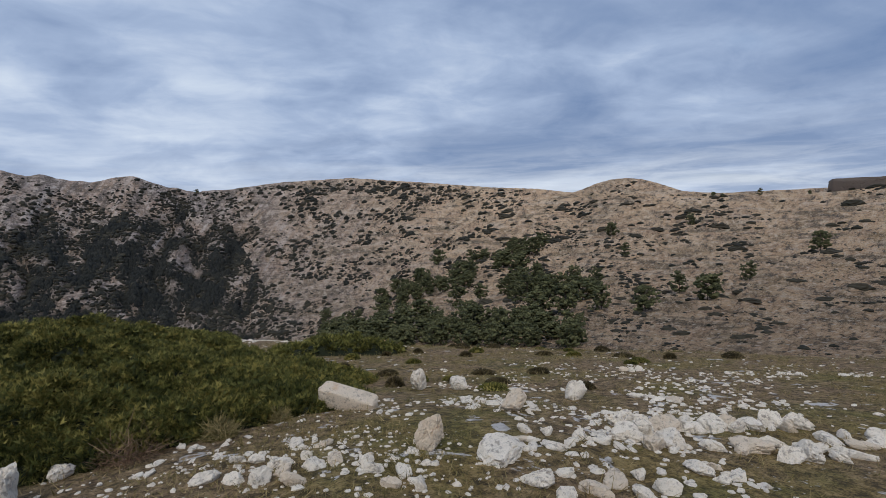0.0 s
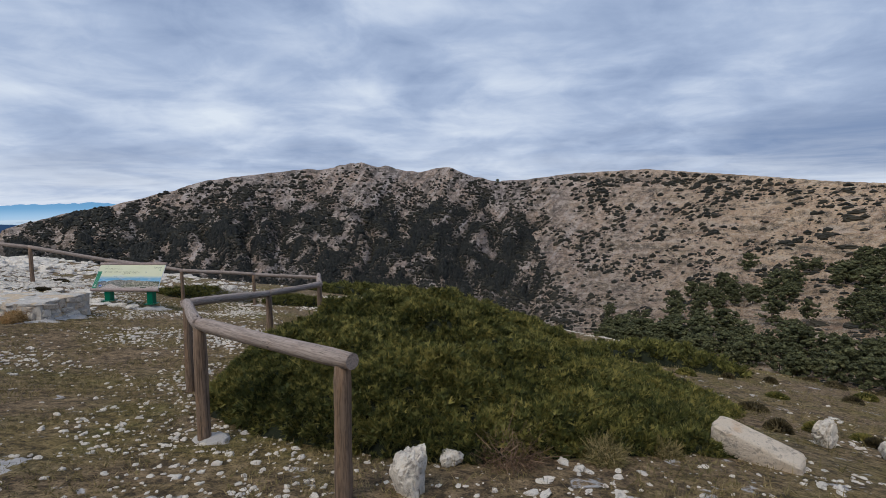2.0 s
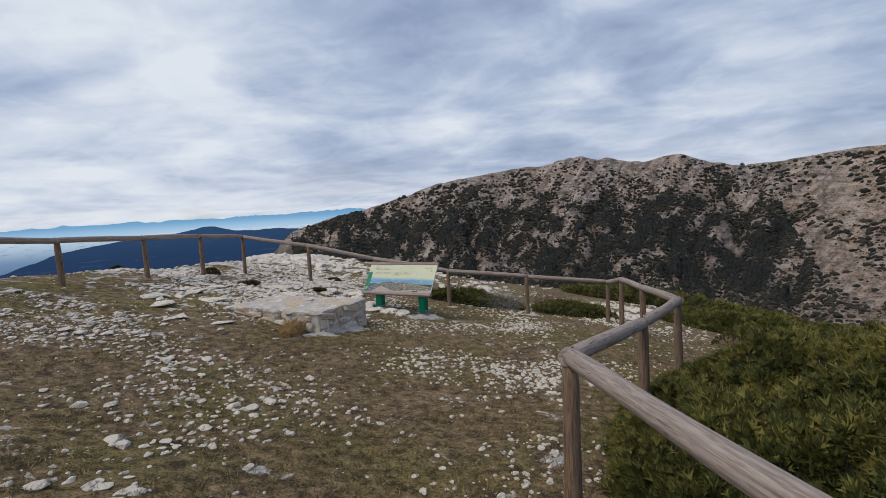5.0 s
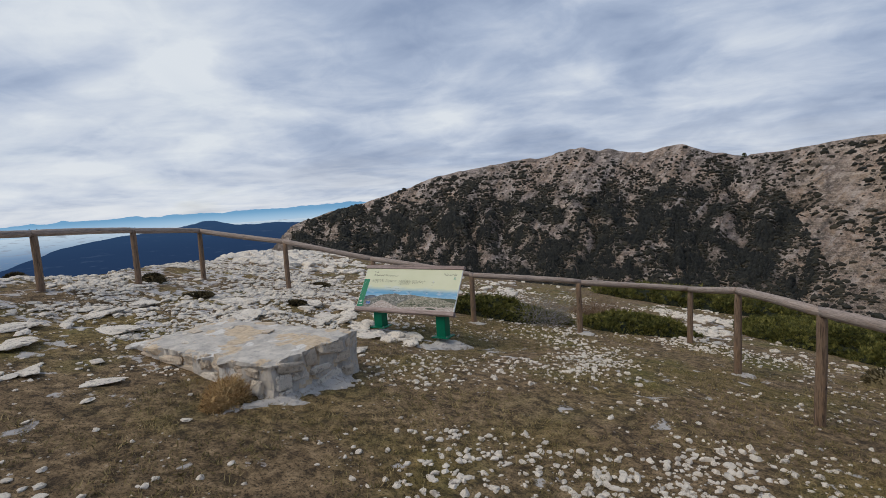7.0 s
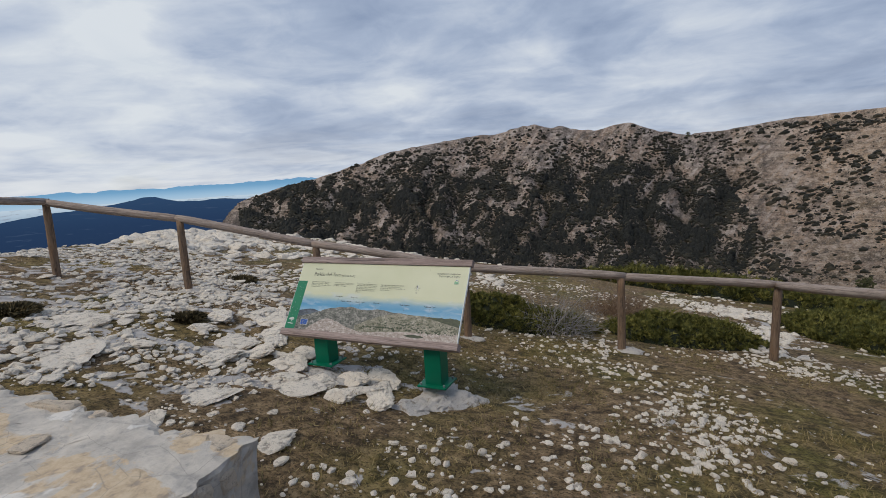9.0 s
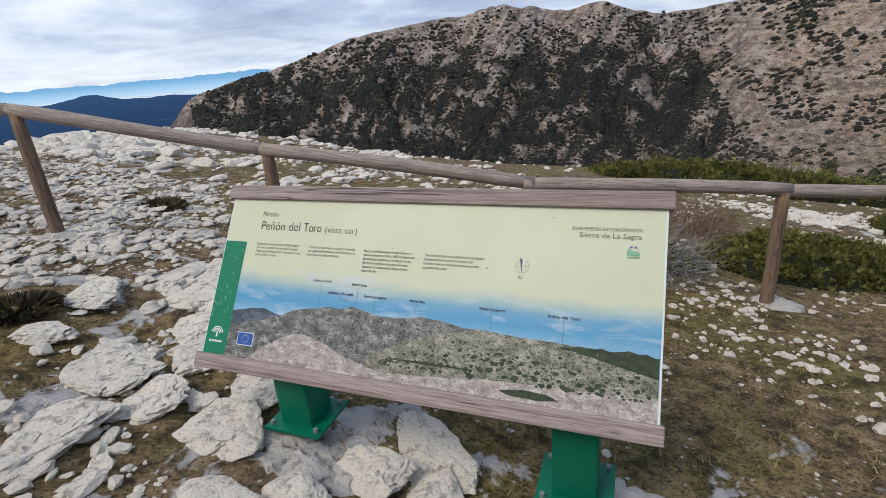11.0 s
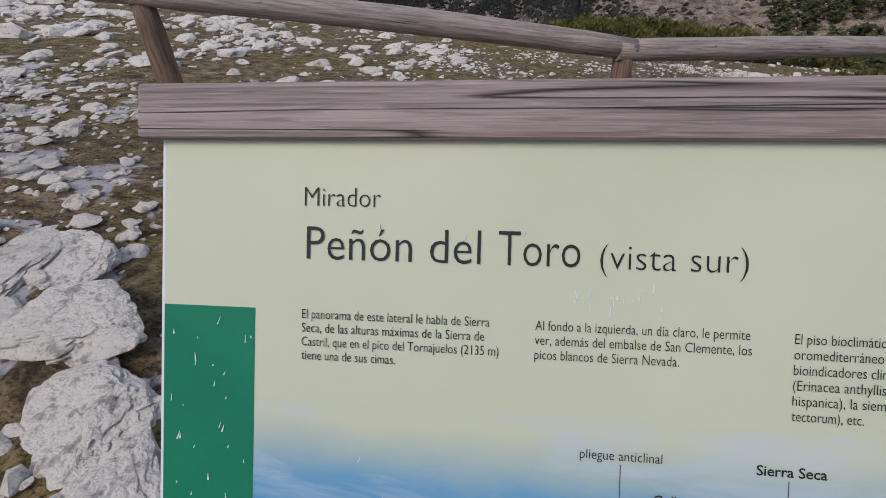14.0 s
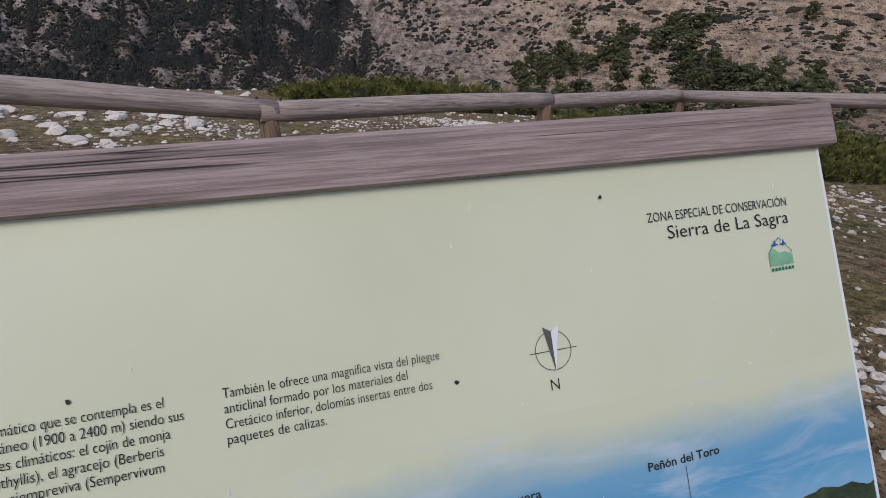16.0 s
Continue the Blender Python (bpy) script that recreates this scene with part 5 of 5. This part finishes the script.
def dry_bush(at, seed, size, mat, name, label, n=900, squash=0.8, curl=1.0):
    x, y = at
    r0 = np.random.default_rng(seed)
    base = np.array((x, y, gz(x, y)))
    vs, fs = [], []
    d = r0.normal(size=(n, 3))
    d[:, 2] = np.abs(d[:, 2]) * squash
    d /= np.linalg.norm(d, axis=1)[:, None]
    p0 = base + d * (r0.uniform(0, 0.85, n) ** 0.6 * size)[:, None]
    bend = r0.normal(size=(n, 3)) * 1.5 - d * 0.5
    p1 = p0 + (d + bend) * (r0.uniform(0.08, 0.22, n) * size * curl)[:, None]
    p1[:, 2] = np.maximum(p1[:, 2], base[2] - 0.02)
    e = np.cross(d, r0.normal(size=(n, 3)))
    e /= np.linalg.norm(e, axis=1)[:, None]
    wd = 0.0032
    v = np.stack((p0 - e * wd, p0 + e * wd, p1 + e * wd * 0.4, p1 - e * wd * 0.4), 1).reshape(-1, 3)
    return tagged(new(name, mesh_of(name, v, np.arange(4 * n).reshape(n, 4), mat)), label, "dry bush")


dry_bush((1.36, -3.72), 5, 0.21, DRY, "dry_bush", "tangled straw-coloured dead bush against the plinth", 7000, 1.25, 0.45)
dry_bush((1.40, -3.86), 15, 0.13, DRY, "dry_bush", "low tangled end of a straw-coloured dead bush", 2600, 0.8, 0.6)
dry_bush((1.75, 3.05), 6, 0.62, TWIG, "dead_juniper", "bleached grey dead juniper branches behind the fence", 1500, 0.5)


# ---- junipers ----
def juniper(at, ax, ay, height, turn, seed, label, per_m2=850, length=0.15, lean=0.0, mat=None):
    """A mat-forming juniper: a low mound bristling with sprays."""
    x0, y0 = at
    r0 = np.random.default_rng(seed)
    root = thing("juniper_bush", label, "juniper bush", (x0, y0, gz(x0, y0)), "prostrate junipers")
    c, s = math.cos(turn), math.sin(turn)

    def surface(u, v):
        ang = np.arctan2(v, u)
        rim = 1 + 0.16 * fbm(np.cos(ang) * 2 + seed, np.sin(ang) * 2, 3, seed)
        rho = np.hypot(u, v) / rim
        px, py = x0 + u * ax * c - v * ay * s, y0 + u * ax * s + v * ay * c
        lump = 1 + 0.42 * fbm(px / 0.8, py / 0.8, 4, seed + 3) + 0.20 * fbm(px / 0.27, py / 0.27, 3, seed + 6)
        h = height * np.clip(1 - rho ** 2.0, 0, 1) ** 0.62 * lump
        h = h * (1 - lean * np.clip(0.9 * (px - x0) / ax - 0.25 * (py - y0) / ay + 0.12, 0, 1))
        return px, py, land(px, py) + h, rho

    # dark mound below the sprays; shade in their gaps is put into its colour
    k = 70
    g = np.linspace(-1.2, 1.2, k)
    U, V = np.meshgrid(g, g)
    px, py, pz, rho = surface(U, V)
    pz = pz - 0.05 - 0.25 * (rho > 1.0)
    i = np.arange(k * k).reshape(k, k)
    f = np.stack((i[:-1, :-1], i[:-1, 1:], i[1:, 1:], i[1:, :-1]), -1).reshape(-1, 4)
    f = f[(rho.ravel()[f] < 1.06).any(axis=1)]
    ob = new("branch_mat", mesh_of("branch_mat", np.stack((px, py, pz), -1).reshape(-1, 3), f, JUNIPER_GAP_SHADE, True))
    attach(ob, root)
    # sprays grow in tufts, each fanning round its own axis
    each = 22
    n = int(math.pi * ax * ay * per_m2 / each)
    u, v = r0.uniform(-1.15, 1.15, 2 * n), r0.uniform(-1.15, 1.15, 2 * n)
    px, py, pz, rho = surface(u, v)
    keep = rho < 1.0
    u, v, px, py, pz = u[keep], v[keep], px[keep], py[keep], pz[keep]
    eps = 0.03
    _, _, zu, _ = surface(u + eps, v)
    _, _, zv, _ = surface(u, v + eps)
    nx_, ny_ = -(zu - pz) / (eps * ax), -(zv - pz) / (eps * ay)
    nrm = np.stack((nx_ * c - ny_ * s, nx_ * s + ny_ * c, np.ones_like(pz)), -1)
    nrm /= np.maximum(1.0, np.linalg.norm(nrm, axis=1)[:, None] * 0.7)
    axis = nrm * 0.8 + r0.normal(size=nrm.shape) * 0.38
    axis[:, 2] = np.abs(axis[:, 2]) + 0.1
    axis /= np.linalg.norm(axis, axis=1)[:, None]
    root_at = np.stack((px, py, pz), -1) + axis * (r0.uniform(-0.75, 0.45, len(px)) * length)[:, None]
    wide = r0.uniform(0.55, 1.25, len(px)) * length
    axis, root_at, wide = (np.repeat(q, each, axis=0) for q in (axis, root_at, wide))
    spread = r0.normal(size=axis.shape) * 0.42
    d = axis + spread
    d /= np.linalg.norm(d, axis=1)[:, None]
    m = len(d)
    p0 = root_at + spread * wide[:, None] * 0.85 - d * 0.03
    ln = (wide * r0.uniform(0.45, 1.0, m))[:, None]
    side = np.cross(d, r0.normal(size=d.shape))
    side /= np.linalg.norm(side, axis=1)[:, None]
    q = np.cross(d, side)
    # each spray is one island: a thin stem with two side twigs
    wid = ln * 0.060
    fork = p0 + d * ln * 0.35
    verts = np.stack((p0 - side * wid, p0 + side * wid, p0 + d * ln + q * wid, fork,
                      fork + (d * 0.50 - side * 0.42) * ln + q * wid * 2, fork + (d * 0.44 + side * 0.46) * ln - q * wid * 2), 1).reshape(-1, 3)
    b = (np.arange(m) * 6)[:, None]
    f = np.concatenate([b + np.array(t) for t in ((0, 1, 2), (0, 3, 4), (3, 1, 5))])
    ob = new("sprays", mesh_of("sprays", verts, f, mat or JUNIPER_PALE))
    attach(ob, root)
    tagged(ob, "scaly green sprays with yellowish tips", kind="stuff")
    return root


juniper((9.2, -4.6), 3.44, 3.3, 1.04, -0.30, 1, "broad dense mat of dark green juniper beside the fence", 12500, 0.072, 0.62, JUNIPER)
juniper((0.85, 3.08), 1.42, 0.66, 0.31, 0.25, 2, "low flat juniper mat behind the fence", 7000, 0.065)
juniper((3.35, 4.05), 1.15, 0.75, 0.28, 0.45, 3, "low juniper mat behind the fence posts", 7000, 0.065)
juniper((8.3, 6.3), 3.6, 2.4, 0.5, -0.35, 4, "wide low juniper mat below the fence", 3200, 0.09)
juniper((4.4, 13.0), 4.2, 1.6, 0.45, 0.05, 5, "spreading juniper mat on the brink", 900, 0.17)
juniper((13.6, 0.4), 1.9, 0.9, 0.38, -0.4, 6, "flat juniper mat at the edge of the slope", 1500, 0.14)


def cushion(at, w, h, seed, mat=TURF, name="cushion_shrub", label="rounded dark thorny cushion shrub among stones"):
    x, y = at
    r0 = np.random.default_rng(seed)
    n = 700
    d = r0.normal(size=(n, 3))
    d[:, 2] = np.abs(d[:, 2])
    d /= np.linalg.norm(d, axis=1)[:, None]
    lump = 1 + 0.2 * noise3(d, 2, seed)
    p = d * lump[:, None] * (w, w, h) + (x, y, gz(x, y) - 0.02)
    e = np.cross(d, r0.normal(size=(n, 3)))
    e /= np.linalg.norm(e, axis=1)[:, None]
    ln = 0.05
    tri = np.stack((p - e * 0.012, p + e * 0.012, p + d * ln), 1).reshape(-1, 3)
    v, f = ICO[3]
    core = v * (1 + 0.2 * noise3(v, 2, seed))[:, None] * (w, w, h) + (x, y, gz(x, y) - 0.02)
    f2 = np.arange(3 * n).reshape(n, 3) + len(core)
    return tagged(new(name, mesh_of(name, np.concatenate((core, tri)), np.concatenate((f, f2)), mat, True)), label, "cushion shrub", "cushion shrubs")


for k, (x, y, w, h) in enumerate(((-4.3, -0.9, 0.24, 0.17), (-3.2, 2.2, 0.3, 0.10), (-5.2, -2.6, 0.2, 0.14), (-2.6, -1.2, 0.28, 0.06), (6.9, 2.4, 0.4, 0.25), (-1.5, -0.2, 0.22, 0.05))):
    cushion((x, y), 0.85 * w, 0.9 * h, 600 + k, CUSHION)
dry_bush((10.30, -7.92), 8, 0.17, TURF, "grass_tussock", "pale olive dry grass tussock at the foot of the juniper", 3200)
dry_bush((10.85, -7.62), 9, 0.13, TURF, "grass_tussock", "small dry grass tussock beside the juniper", 1800)
r0 = np.random.default_rng(52)
for k in range(46):
    x, y = r0.uniform(12.8, 23), r0.uniform(-7.5, 3.5)
    cushion((x, y), r0.uniform(0.09, 0.22), r0.uniform(0.06, 0.13), 640 + k, CUSHION if k % 3 else JUNIPER, label="small brown thorny cushion shrub on the brow")
dry_bush((2.3, 5.2), 12, 0.62, HEATH, "heath_shrub", "low reddish bare shrub behind the junipers", 3200, 0.4, 0.5)
dry_bush((9.6, -8.05), 10, 0.26, HEATH, "heath_shrub", "low reddish dry heath shrub on bare soil", 1200, 0.4)


# ---- rocks ----
BIG = [rock_shape(5, 40 + k, 0.40, 9) for k in range(8)]
MID = [rock_shape(3, 60 + k, 0.34, 8) for k in range(10)]
SMALL = [rock_shape(2, 80 + k, 0.34, 6) for k in range(12)]
TINY = [rock_shape(1, 120 + k, 0.34, 4) for k in range(12)]


def rock(at, size, turn, which, label, lift=0.3, tilt=(0, 0), name="limestone_rock", mat=ROCK, group="limestone rocks"):
    x, y = at
    me = mesh_of(name, *BIG[which % len(BIG)], mat)
    ob = new(name, me)
    ob.matrix_basis = Matrix.LocRotScale((x, y, gz(x, y) + size[2] * lift), Euler((tilt[0], tilt[1], turn)), size)
    return tagged(ob, label, "rock", group)


def slab():
    """A squared bar of stone, chipped along its edges."""
    v, f = ICO[5]
    v = np.sign(v) * np.abs(v) ** 0.28
    v = v * (1 + 0.10 * noise3(v, 1.6, 3, 4) + 0.05 * noise3(v, 6.0, 8, 3))[:, None]
    v[:, 2] *= 1 - 0.22 * v[:, 0]
    ob = new("limestone_slab", mesh_of("limestone_slab", v, f, ROCK_TAN))
    ob.matrix_basis = Matrix.LocRotScale((11.61, -7.46, 0.50), Euler((0.12, 0.16, -0.72)), (0.33, 0.115, 0.098))
    return tagged(ob, "long tan limestone slab leaning against the juniper", "rock", "limestone rocks")


slab()
rock((13.09, -6.00), (0.16, 0.14, 0.18), 0.4, 1, "squat grey limestone block standing on the turf", 0.65)
rock((13.64, -6.21), (0.20, 0.17, 0.15), 1.0, 2, "pale limestone rock beside a grey block", 0.5)
rock((11.75, -9.30), (0.12, 0.11, 0.185), 0.2, 3, "upright tan-stained standing limestone", 0.65, (0.1, 0.12), mat=ROCK_TAN)
rock((13.14, -8.42), (0.165, 0.15, 0.14), 2.0, 4, "rounded brownish limestone lump", 0.55, mat=ROCK_TAN)
rock((14.60, -7.72), (0.16, 0.14, 0.15), 0.8, 5, "pale upright limestone rock in short turf", 0.6)
rock((8.98, -8.66), (0.14, 0.125, 0.23), 0.5, 6, "jagged white upright limestone near the rail end", 0.5)
rock((9.17, -8.12), (0.09, 0.08, 0.08), 0.5, 7, "small white stone beside an upright rock", 0.5)
rock((12.14, -9.68), (0.30, 0.23, 0.105), 0.3, 0, "broad pitted limestone rock half sunk in turf", 0.4)
for k, (x, y, a, b, c) in enumerate(((13.65, -9.75, 0.40, 0.32, 0.30), (14.02, -9.34, 0.42, 0.30, 0.26), (14.58, -9.47, 0.44, 0.30, 0.24), (15.05, -9.59, 0.40, 0.28, 0.24), (15.57, -9.80, 0.30, 0.26, 0.30),
                                     (14.22, -10.10, 0.28, 0.22, 0.16), (14.59, -10.34, 0.46, 0.26, 0.24), (15.05, -10.50, 0.40, 0.22, 0.17), (15.64, -10.42, 0.50, 0.24, 0.16), (16.17, -10.61, 0.45, 0.22, 0.15),
                                     (12.50, -9.60, 0.40, 0.11, 0.08), (13.07, -9.66, 0.24, 0.17, 0.13), (12.72, -9.35, 0.22, 0.15, 0.11), (12.24, -10.31, 0.38, 0.26, 0.15), (12.75, -10.47, 0.36, 0.26, 0.14), (13.54, -10.48, 0.30, 0.20, 0.12),
                                     (10.73, -9.17, 0.30, 0.20, 0.13), (10.57, -9.40, 0.28, 0.20, 0.16), (11.09, -9.33, 0.26, 0.18, 0.11), (11.26, -9.63, 0.27, 0.18, 0.13), (10.44, -8.84, 0.18, 0.13, 0.11), (10.92, -8.75, 0.30, 0.14, 0.08),
                                     (11.28, -9.90, 0.22, 0.15, 0.11), (10.24, -9.14, 0.25, 0.18, 0.13), (13.18, -7.75, 0.50, 0.09, 0.07), (15.61, -8.18, 0.50, 0.12, 0.09), (17.30, -6.20, 0.30, 0.22, 0.16), (18.60, -7.40, 0.34, 0.14, 0.06),
                                     (19.30, -7.90, 0.30, 0.14, 0.06), (20.00, -8.50, 0.34, 0.14, 0.06), (9.93, -9.86, 0.22, 0.15, 0.09))):
    for q, (u, v, s) in enumerate(((-0.45, 0.1, 0.66), (0.42, -0.15, 0.62), (0.05, 0.6, 0.45), (-0.1, -0.75, 0.36))[:4 if a > 0.28 else 2]):
        at = (x + a * (0.62 * u) - b * 0.78 * v, y - a * 0.78 * u - b * 0.62 * v)
        rock(at, (s * a * (0.74 if k < 10 else 0.6), s * max(b, 0.5 * a) * (0.7 if k < 10 else 0.58), 0.54 * s ** 0.5 * c), -0.9 + 2.1 * q + k, k + 3 * q, "weathered pale limestone outcrop breaking through turf", 0.22, mat=ROCK_TAN if (k + q) % 4 == 2 else ROCK)
for k, (x, y, a, b, c) in enumerate(((0.55, -0.95, 0.52, 0.30, 0.12), (-0.4, -0.8, 0.55, 0.36, 0.13), (-0.75, -0.35, 0.6, 0.34, 0.2), (0.2, -1.5, 0.46, 0.22, 0.1), (-1.0, -1.6, 0.6, 0.3, 0.13), (1.05, -1.7, 0.26, 0.2, 0.09),
                                     (0.35, -1.95, 0.34, 0.18, 0.08), (-1.9, -1.0, 0.55, 0.35, 0.14), (-1.3, 0.6, 0.5, 0.3, 0.14), (-2.4, -2.2, 0.5, 0.4, 0.14), (0.85, -0.62, 0.34, 0.14, 0.1), (-0.15, 0.35, 0.46, 0.3, 0.14),
                                     (-0.95, -4.25, 0.42, 0.3, 0.16), (-1.6, -4.0, 0.4, 0.28, 0.14), (-0.2, -4.45, 0.4, 0.18, 0.08), (0.35, -4.2, 0.3, 0.16, 0.07), (1.6, -5.3, 0.16, 0.12, 0.09), (-1.1, -3.3, 0.6, 0.36, 0.16), (-1.9, -3.0, 0.5, 0.34, 0.16))):
    rock((x, y), (0.70 * a, 0.70 * b, 0.22 * c), 0.3 + 1.3 * k, k, "bare ribbed limestone slab sunk in thin turf", 0.12)

# bare rock pavement beside the panel
for k, (x, y, a, b) in enumerate(((-0.40, -0.08, 0.20, 0.13), (-0.62, 0.16, 0.24, 0.15), (-0.26, -0.42, 0.18, 0.12), (-0.88, 0.44, 0.26, 0.15), (-1.12, 0.78, 0.22, 0.15), (-1.40, 0.15, 0.24, 0.17), (-1.15, -0.3, 0.2, 0.14),
                                   (0.72, -0.42, 0.20, 0.14), (1.02, -0.50, 0.22, 0.13), (0.60, -0.68, 0.17, 0.12), (1.16, -0.72, 0.16, 0.11), (0.10, -0.46, 0.22, 0.15), (0.04, -0.16, 0.20, 0.14), (0.88, -0.20, 0.24, 0.14), (0.36, -0.78, 0.2, 0.13), (0.9, -0.86, 0.16, 0.1))):
    rock((x, y), (1.1 * a, 1.1 * b, 0.052), 2.1 + 0.35 * (k % 4), k + 2, "flat bare white limestone pavement beside the panel", 0.25)


def stones(count, region, lo, hi, seed, flat=0.55, power=2.2, base=0.06):
    r0 = np.random.default_rng(seed)
    out = []
    while len(out) < count:
        x, y = r0.uniform(*region[0], 4000), r0.uniform(*region[1], 4000)
        dens = rockiness(x, y)
        clump = np.clip(fbm(x / 1.1, y / 1.1, 3, 90) * 1.6 + 0.45, 0, 1)
        bare = (np.hypot((x - 9.28) / 3.1, (y + 4.6) / 3.05) < 1) | ((x > -0.5) & (x < 1.7) & (y > -3.55) & (y < -2.3)) | ((x > 0.0) & (x < 1.95) & (y > -0.75) & (y < 0.1))
        keep = (r0.uniform(0, 1, 4000) < (base + dens) * np.clip(clump * 1.25 - 0.12, 0.05, 1.2)) & ~bare
        x, y, dens = x[keep], y[keep], dens[keep]
        s = lo + (hi - lo) * r0.uniform(0, 1, len(x)) ** power * (0.45 + 0.55 * dens)
        z = land(x, y)
        a = r0.uniform(0.75, 1.3, len(x))
        for j in range(len(x)):
            out.append((x[j], y[j], z[j] + s[j] * 0.12, s[j] * a[j], s[j] / a[j], s[j] * flat * r0.uniform(0.7, 1.3), r0.uniform(0, 6.28), r0.integers(0, 12)))
    return out[:count]


# the stones along the walk, one by one
loose = stones(290, ((1.6, 6.5), (-6.5, 3.2)), 0.022, 0.060, 21, 0.6, 1.5)
STONE_MESH = [mesh_of("loose_stone", v, f, ROCK) for v, f in SMALL]
for x, y, z, sx, sy, sz, turn, which in loose:
    ob = new("loose_stone", STONE_MESH[int(which)])
    ob.matrix_basis = Matrix.LocRotScale((x, y, z), Euler((0, 0, turn)), (sx, sy, sz))
    tagged(ob, "loose pale limestone fragment lying on turf", "stone", "loose stones")
CREST_MESH = [mesh_of("crest_rock", v, f, ROCK) for v, f in MID]
for x, y, z, sx, sy, sz, turn, which in stones(150, ((-7, 1.0), (-6, 6)), 0.05, 0.15, 24, 0.28, 2.2):
    ob = new("crest_rock", CREST_MESH[int(which) % 10])
    ob.matrix_basis = Matrix.LocRotScale((x, y, z), Euler((0, 0, turn)), (sx, sy, sz))
    tagged(ob, "bare white limestone rock lying on the crest", "rock", "crest rocks")
for name, label, rows, shapes in (
        ("track_stones", "small pale stones strewn over the trodden turf", stones(6000, ((-1, 12), (-11.5, 3.5)), 0.009, 0.046, 22, 0.6), TINY),
        ("lane_stones", "white limestone fragments washed along the trodden lane", stones(1050, ((1.4, 6.1), (-6.5, 3.2)), 0.014, 0.056, 29, 0.6, 1.7), SMALL),
        ("turf_stones", "scattered white stones on the dry turf", stones(800, ((0.8, 8.5), (-11, -3)), 0.016, 0.060, 33, 0.55, 1.8, 0.5), SMALL),
        ("flat_stones", "flat white limestone pieces bedded in the turf", stones(230, ((-1.5, 4.0), (-9.5, -3.9)), 0.03, 0.125, 35, 0.32, 2.0, 0.35), SMALL),
        ("brink_rubble", "pale limestone rubble between the junipers below the fence", stones(1500, ((-1, 7.5), (2.3, 9.5)), 0.02, 0.075, 37, 0.45, 2.0, 0.5), SMALL),
        ("crest_rubble", "white limestone rubble covering the crest", stones(14000, ((-9, 1.6), (-8, 9)), 0.010, 0.072, 23, 0.45, 2.8), SMALL),
        ("far_rubble", "white rubble on the far end of the crest", stones(5200, ((-19, 0), (4, 20)), 0.04, 0.30, 25, 0.45), SMALL),
        ("brow_stones", "small stones on the brow of the slope", stones(550, ((12, 24), (-11, 3)), 0.02, 0.08, 28, 0.5), TINY),
        ("outcrop_rubble", "pale limestone rubble round the outcrops", stones(900, ((9.5, 21), (-11.8, -4)), 0.02, 0.085, 26, 0.45, 2.4), SMALL),
        ("slope_stones", "stones scattered down the grassy slope", stones(2200, ((3, 26), (3.6, 18)), 0.03, 0.16, 27, 0.5), TINY)):
    tagged(new(name, scatter_mesh(name, shapes, rows, ROCK)), label, "stones", kind="stuff")


# ---- turf ----
def turf(count, region, seed, ln=(0.02, 0.06)):
    r0 = np.random.default_rng(seed)
    x, y = r0.uniform(*region[0], count * 3), r0.uniform(*region[1], count * 3)
    keep = (r0.uniform(0, 1, count * 3) > rockiness(x, y) * 1.1) & (vnoise(x / 0.5, y / 0.5, seed) > 0.42)
    x, y = x[keep][:count], y[keep][:count]
    n = len(x)
    p = np.stack((x, y, land(x, y) - 0.004), -1)
    vs = []
    for k in range(4):
        q = p + r0.normal(size=p.shape) * (0.018, 0.018, 0)
        d = r0.normal(size=p.shape) * (0.7, 0.7, 0.2) + (0, 0, 0.8)
        d /= np.linalg.norm(d, axis=1)[:, None]
        e = np.cross(d, r0.normal(size=p.shape))
        e /= np.linalg.norm(e, axis=1)[:, None]
        l = r0.uniform(*ln, n)[:, None]
        vs.append(np.stack((q - e * 0.0035, q + e * 0.0035, q + d * l), 1))
    v = np.concatenate(vs).reshape(-1, 3)
    return mesh_of("turf", v, np.arange(len(v)).reshape(-1, 3), TURF)


tagged(new("turf", turf(42000, ((0.5, 12), (-12.5, 3.5)), 31)), "short dry mountain turf between stones", "grass", kind="stuff")
tagged(new("tussocks", turf(9000, ((9, 26), (-11, 6)), 32, (0.05, 0.15))), "low dry grass tufts down the slope", "grass", kind="stuff")
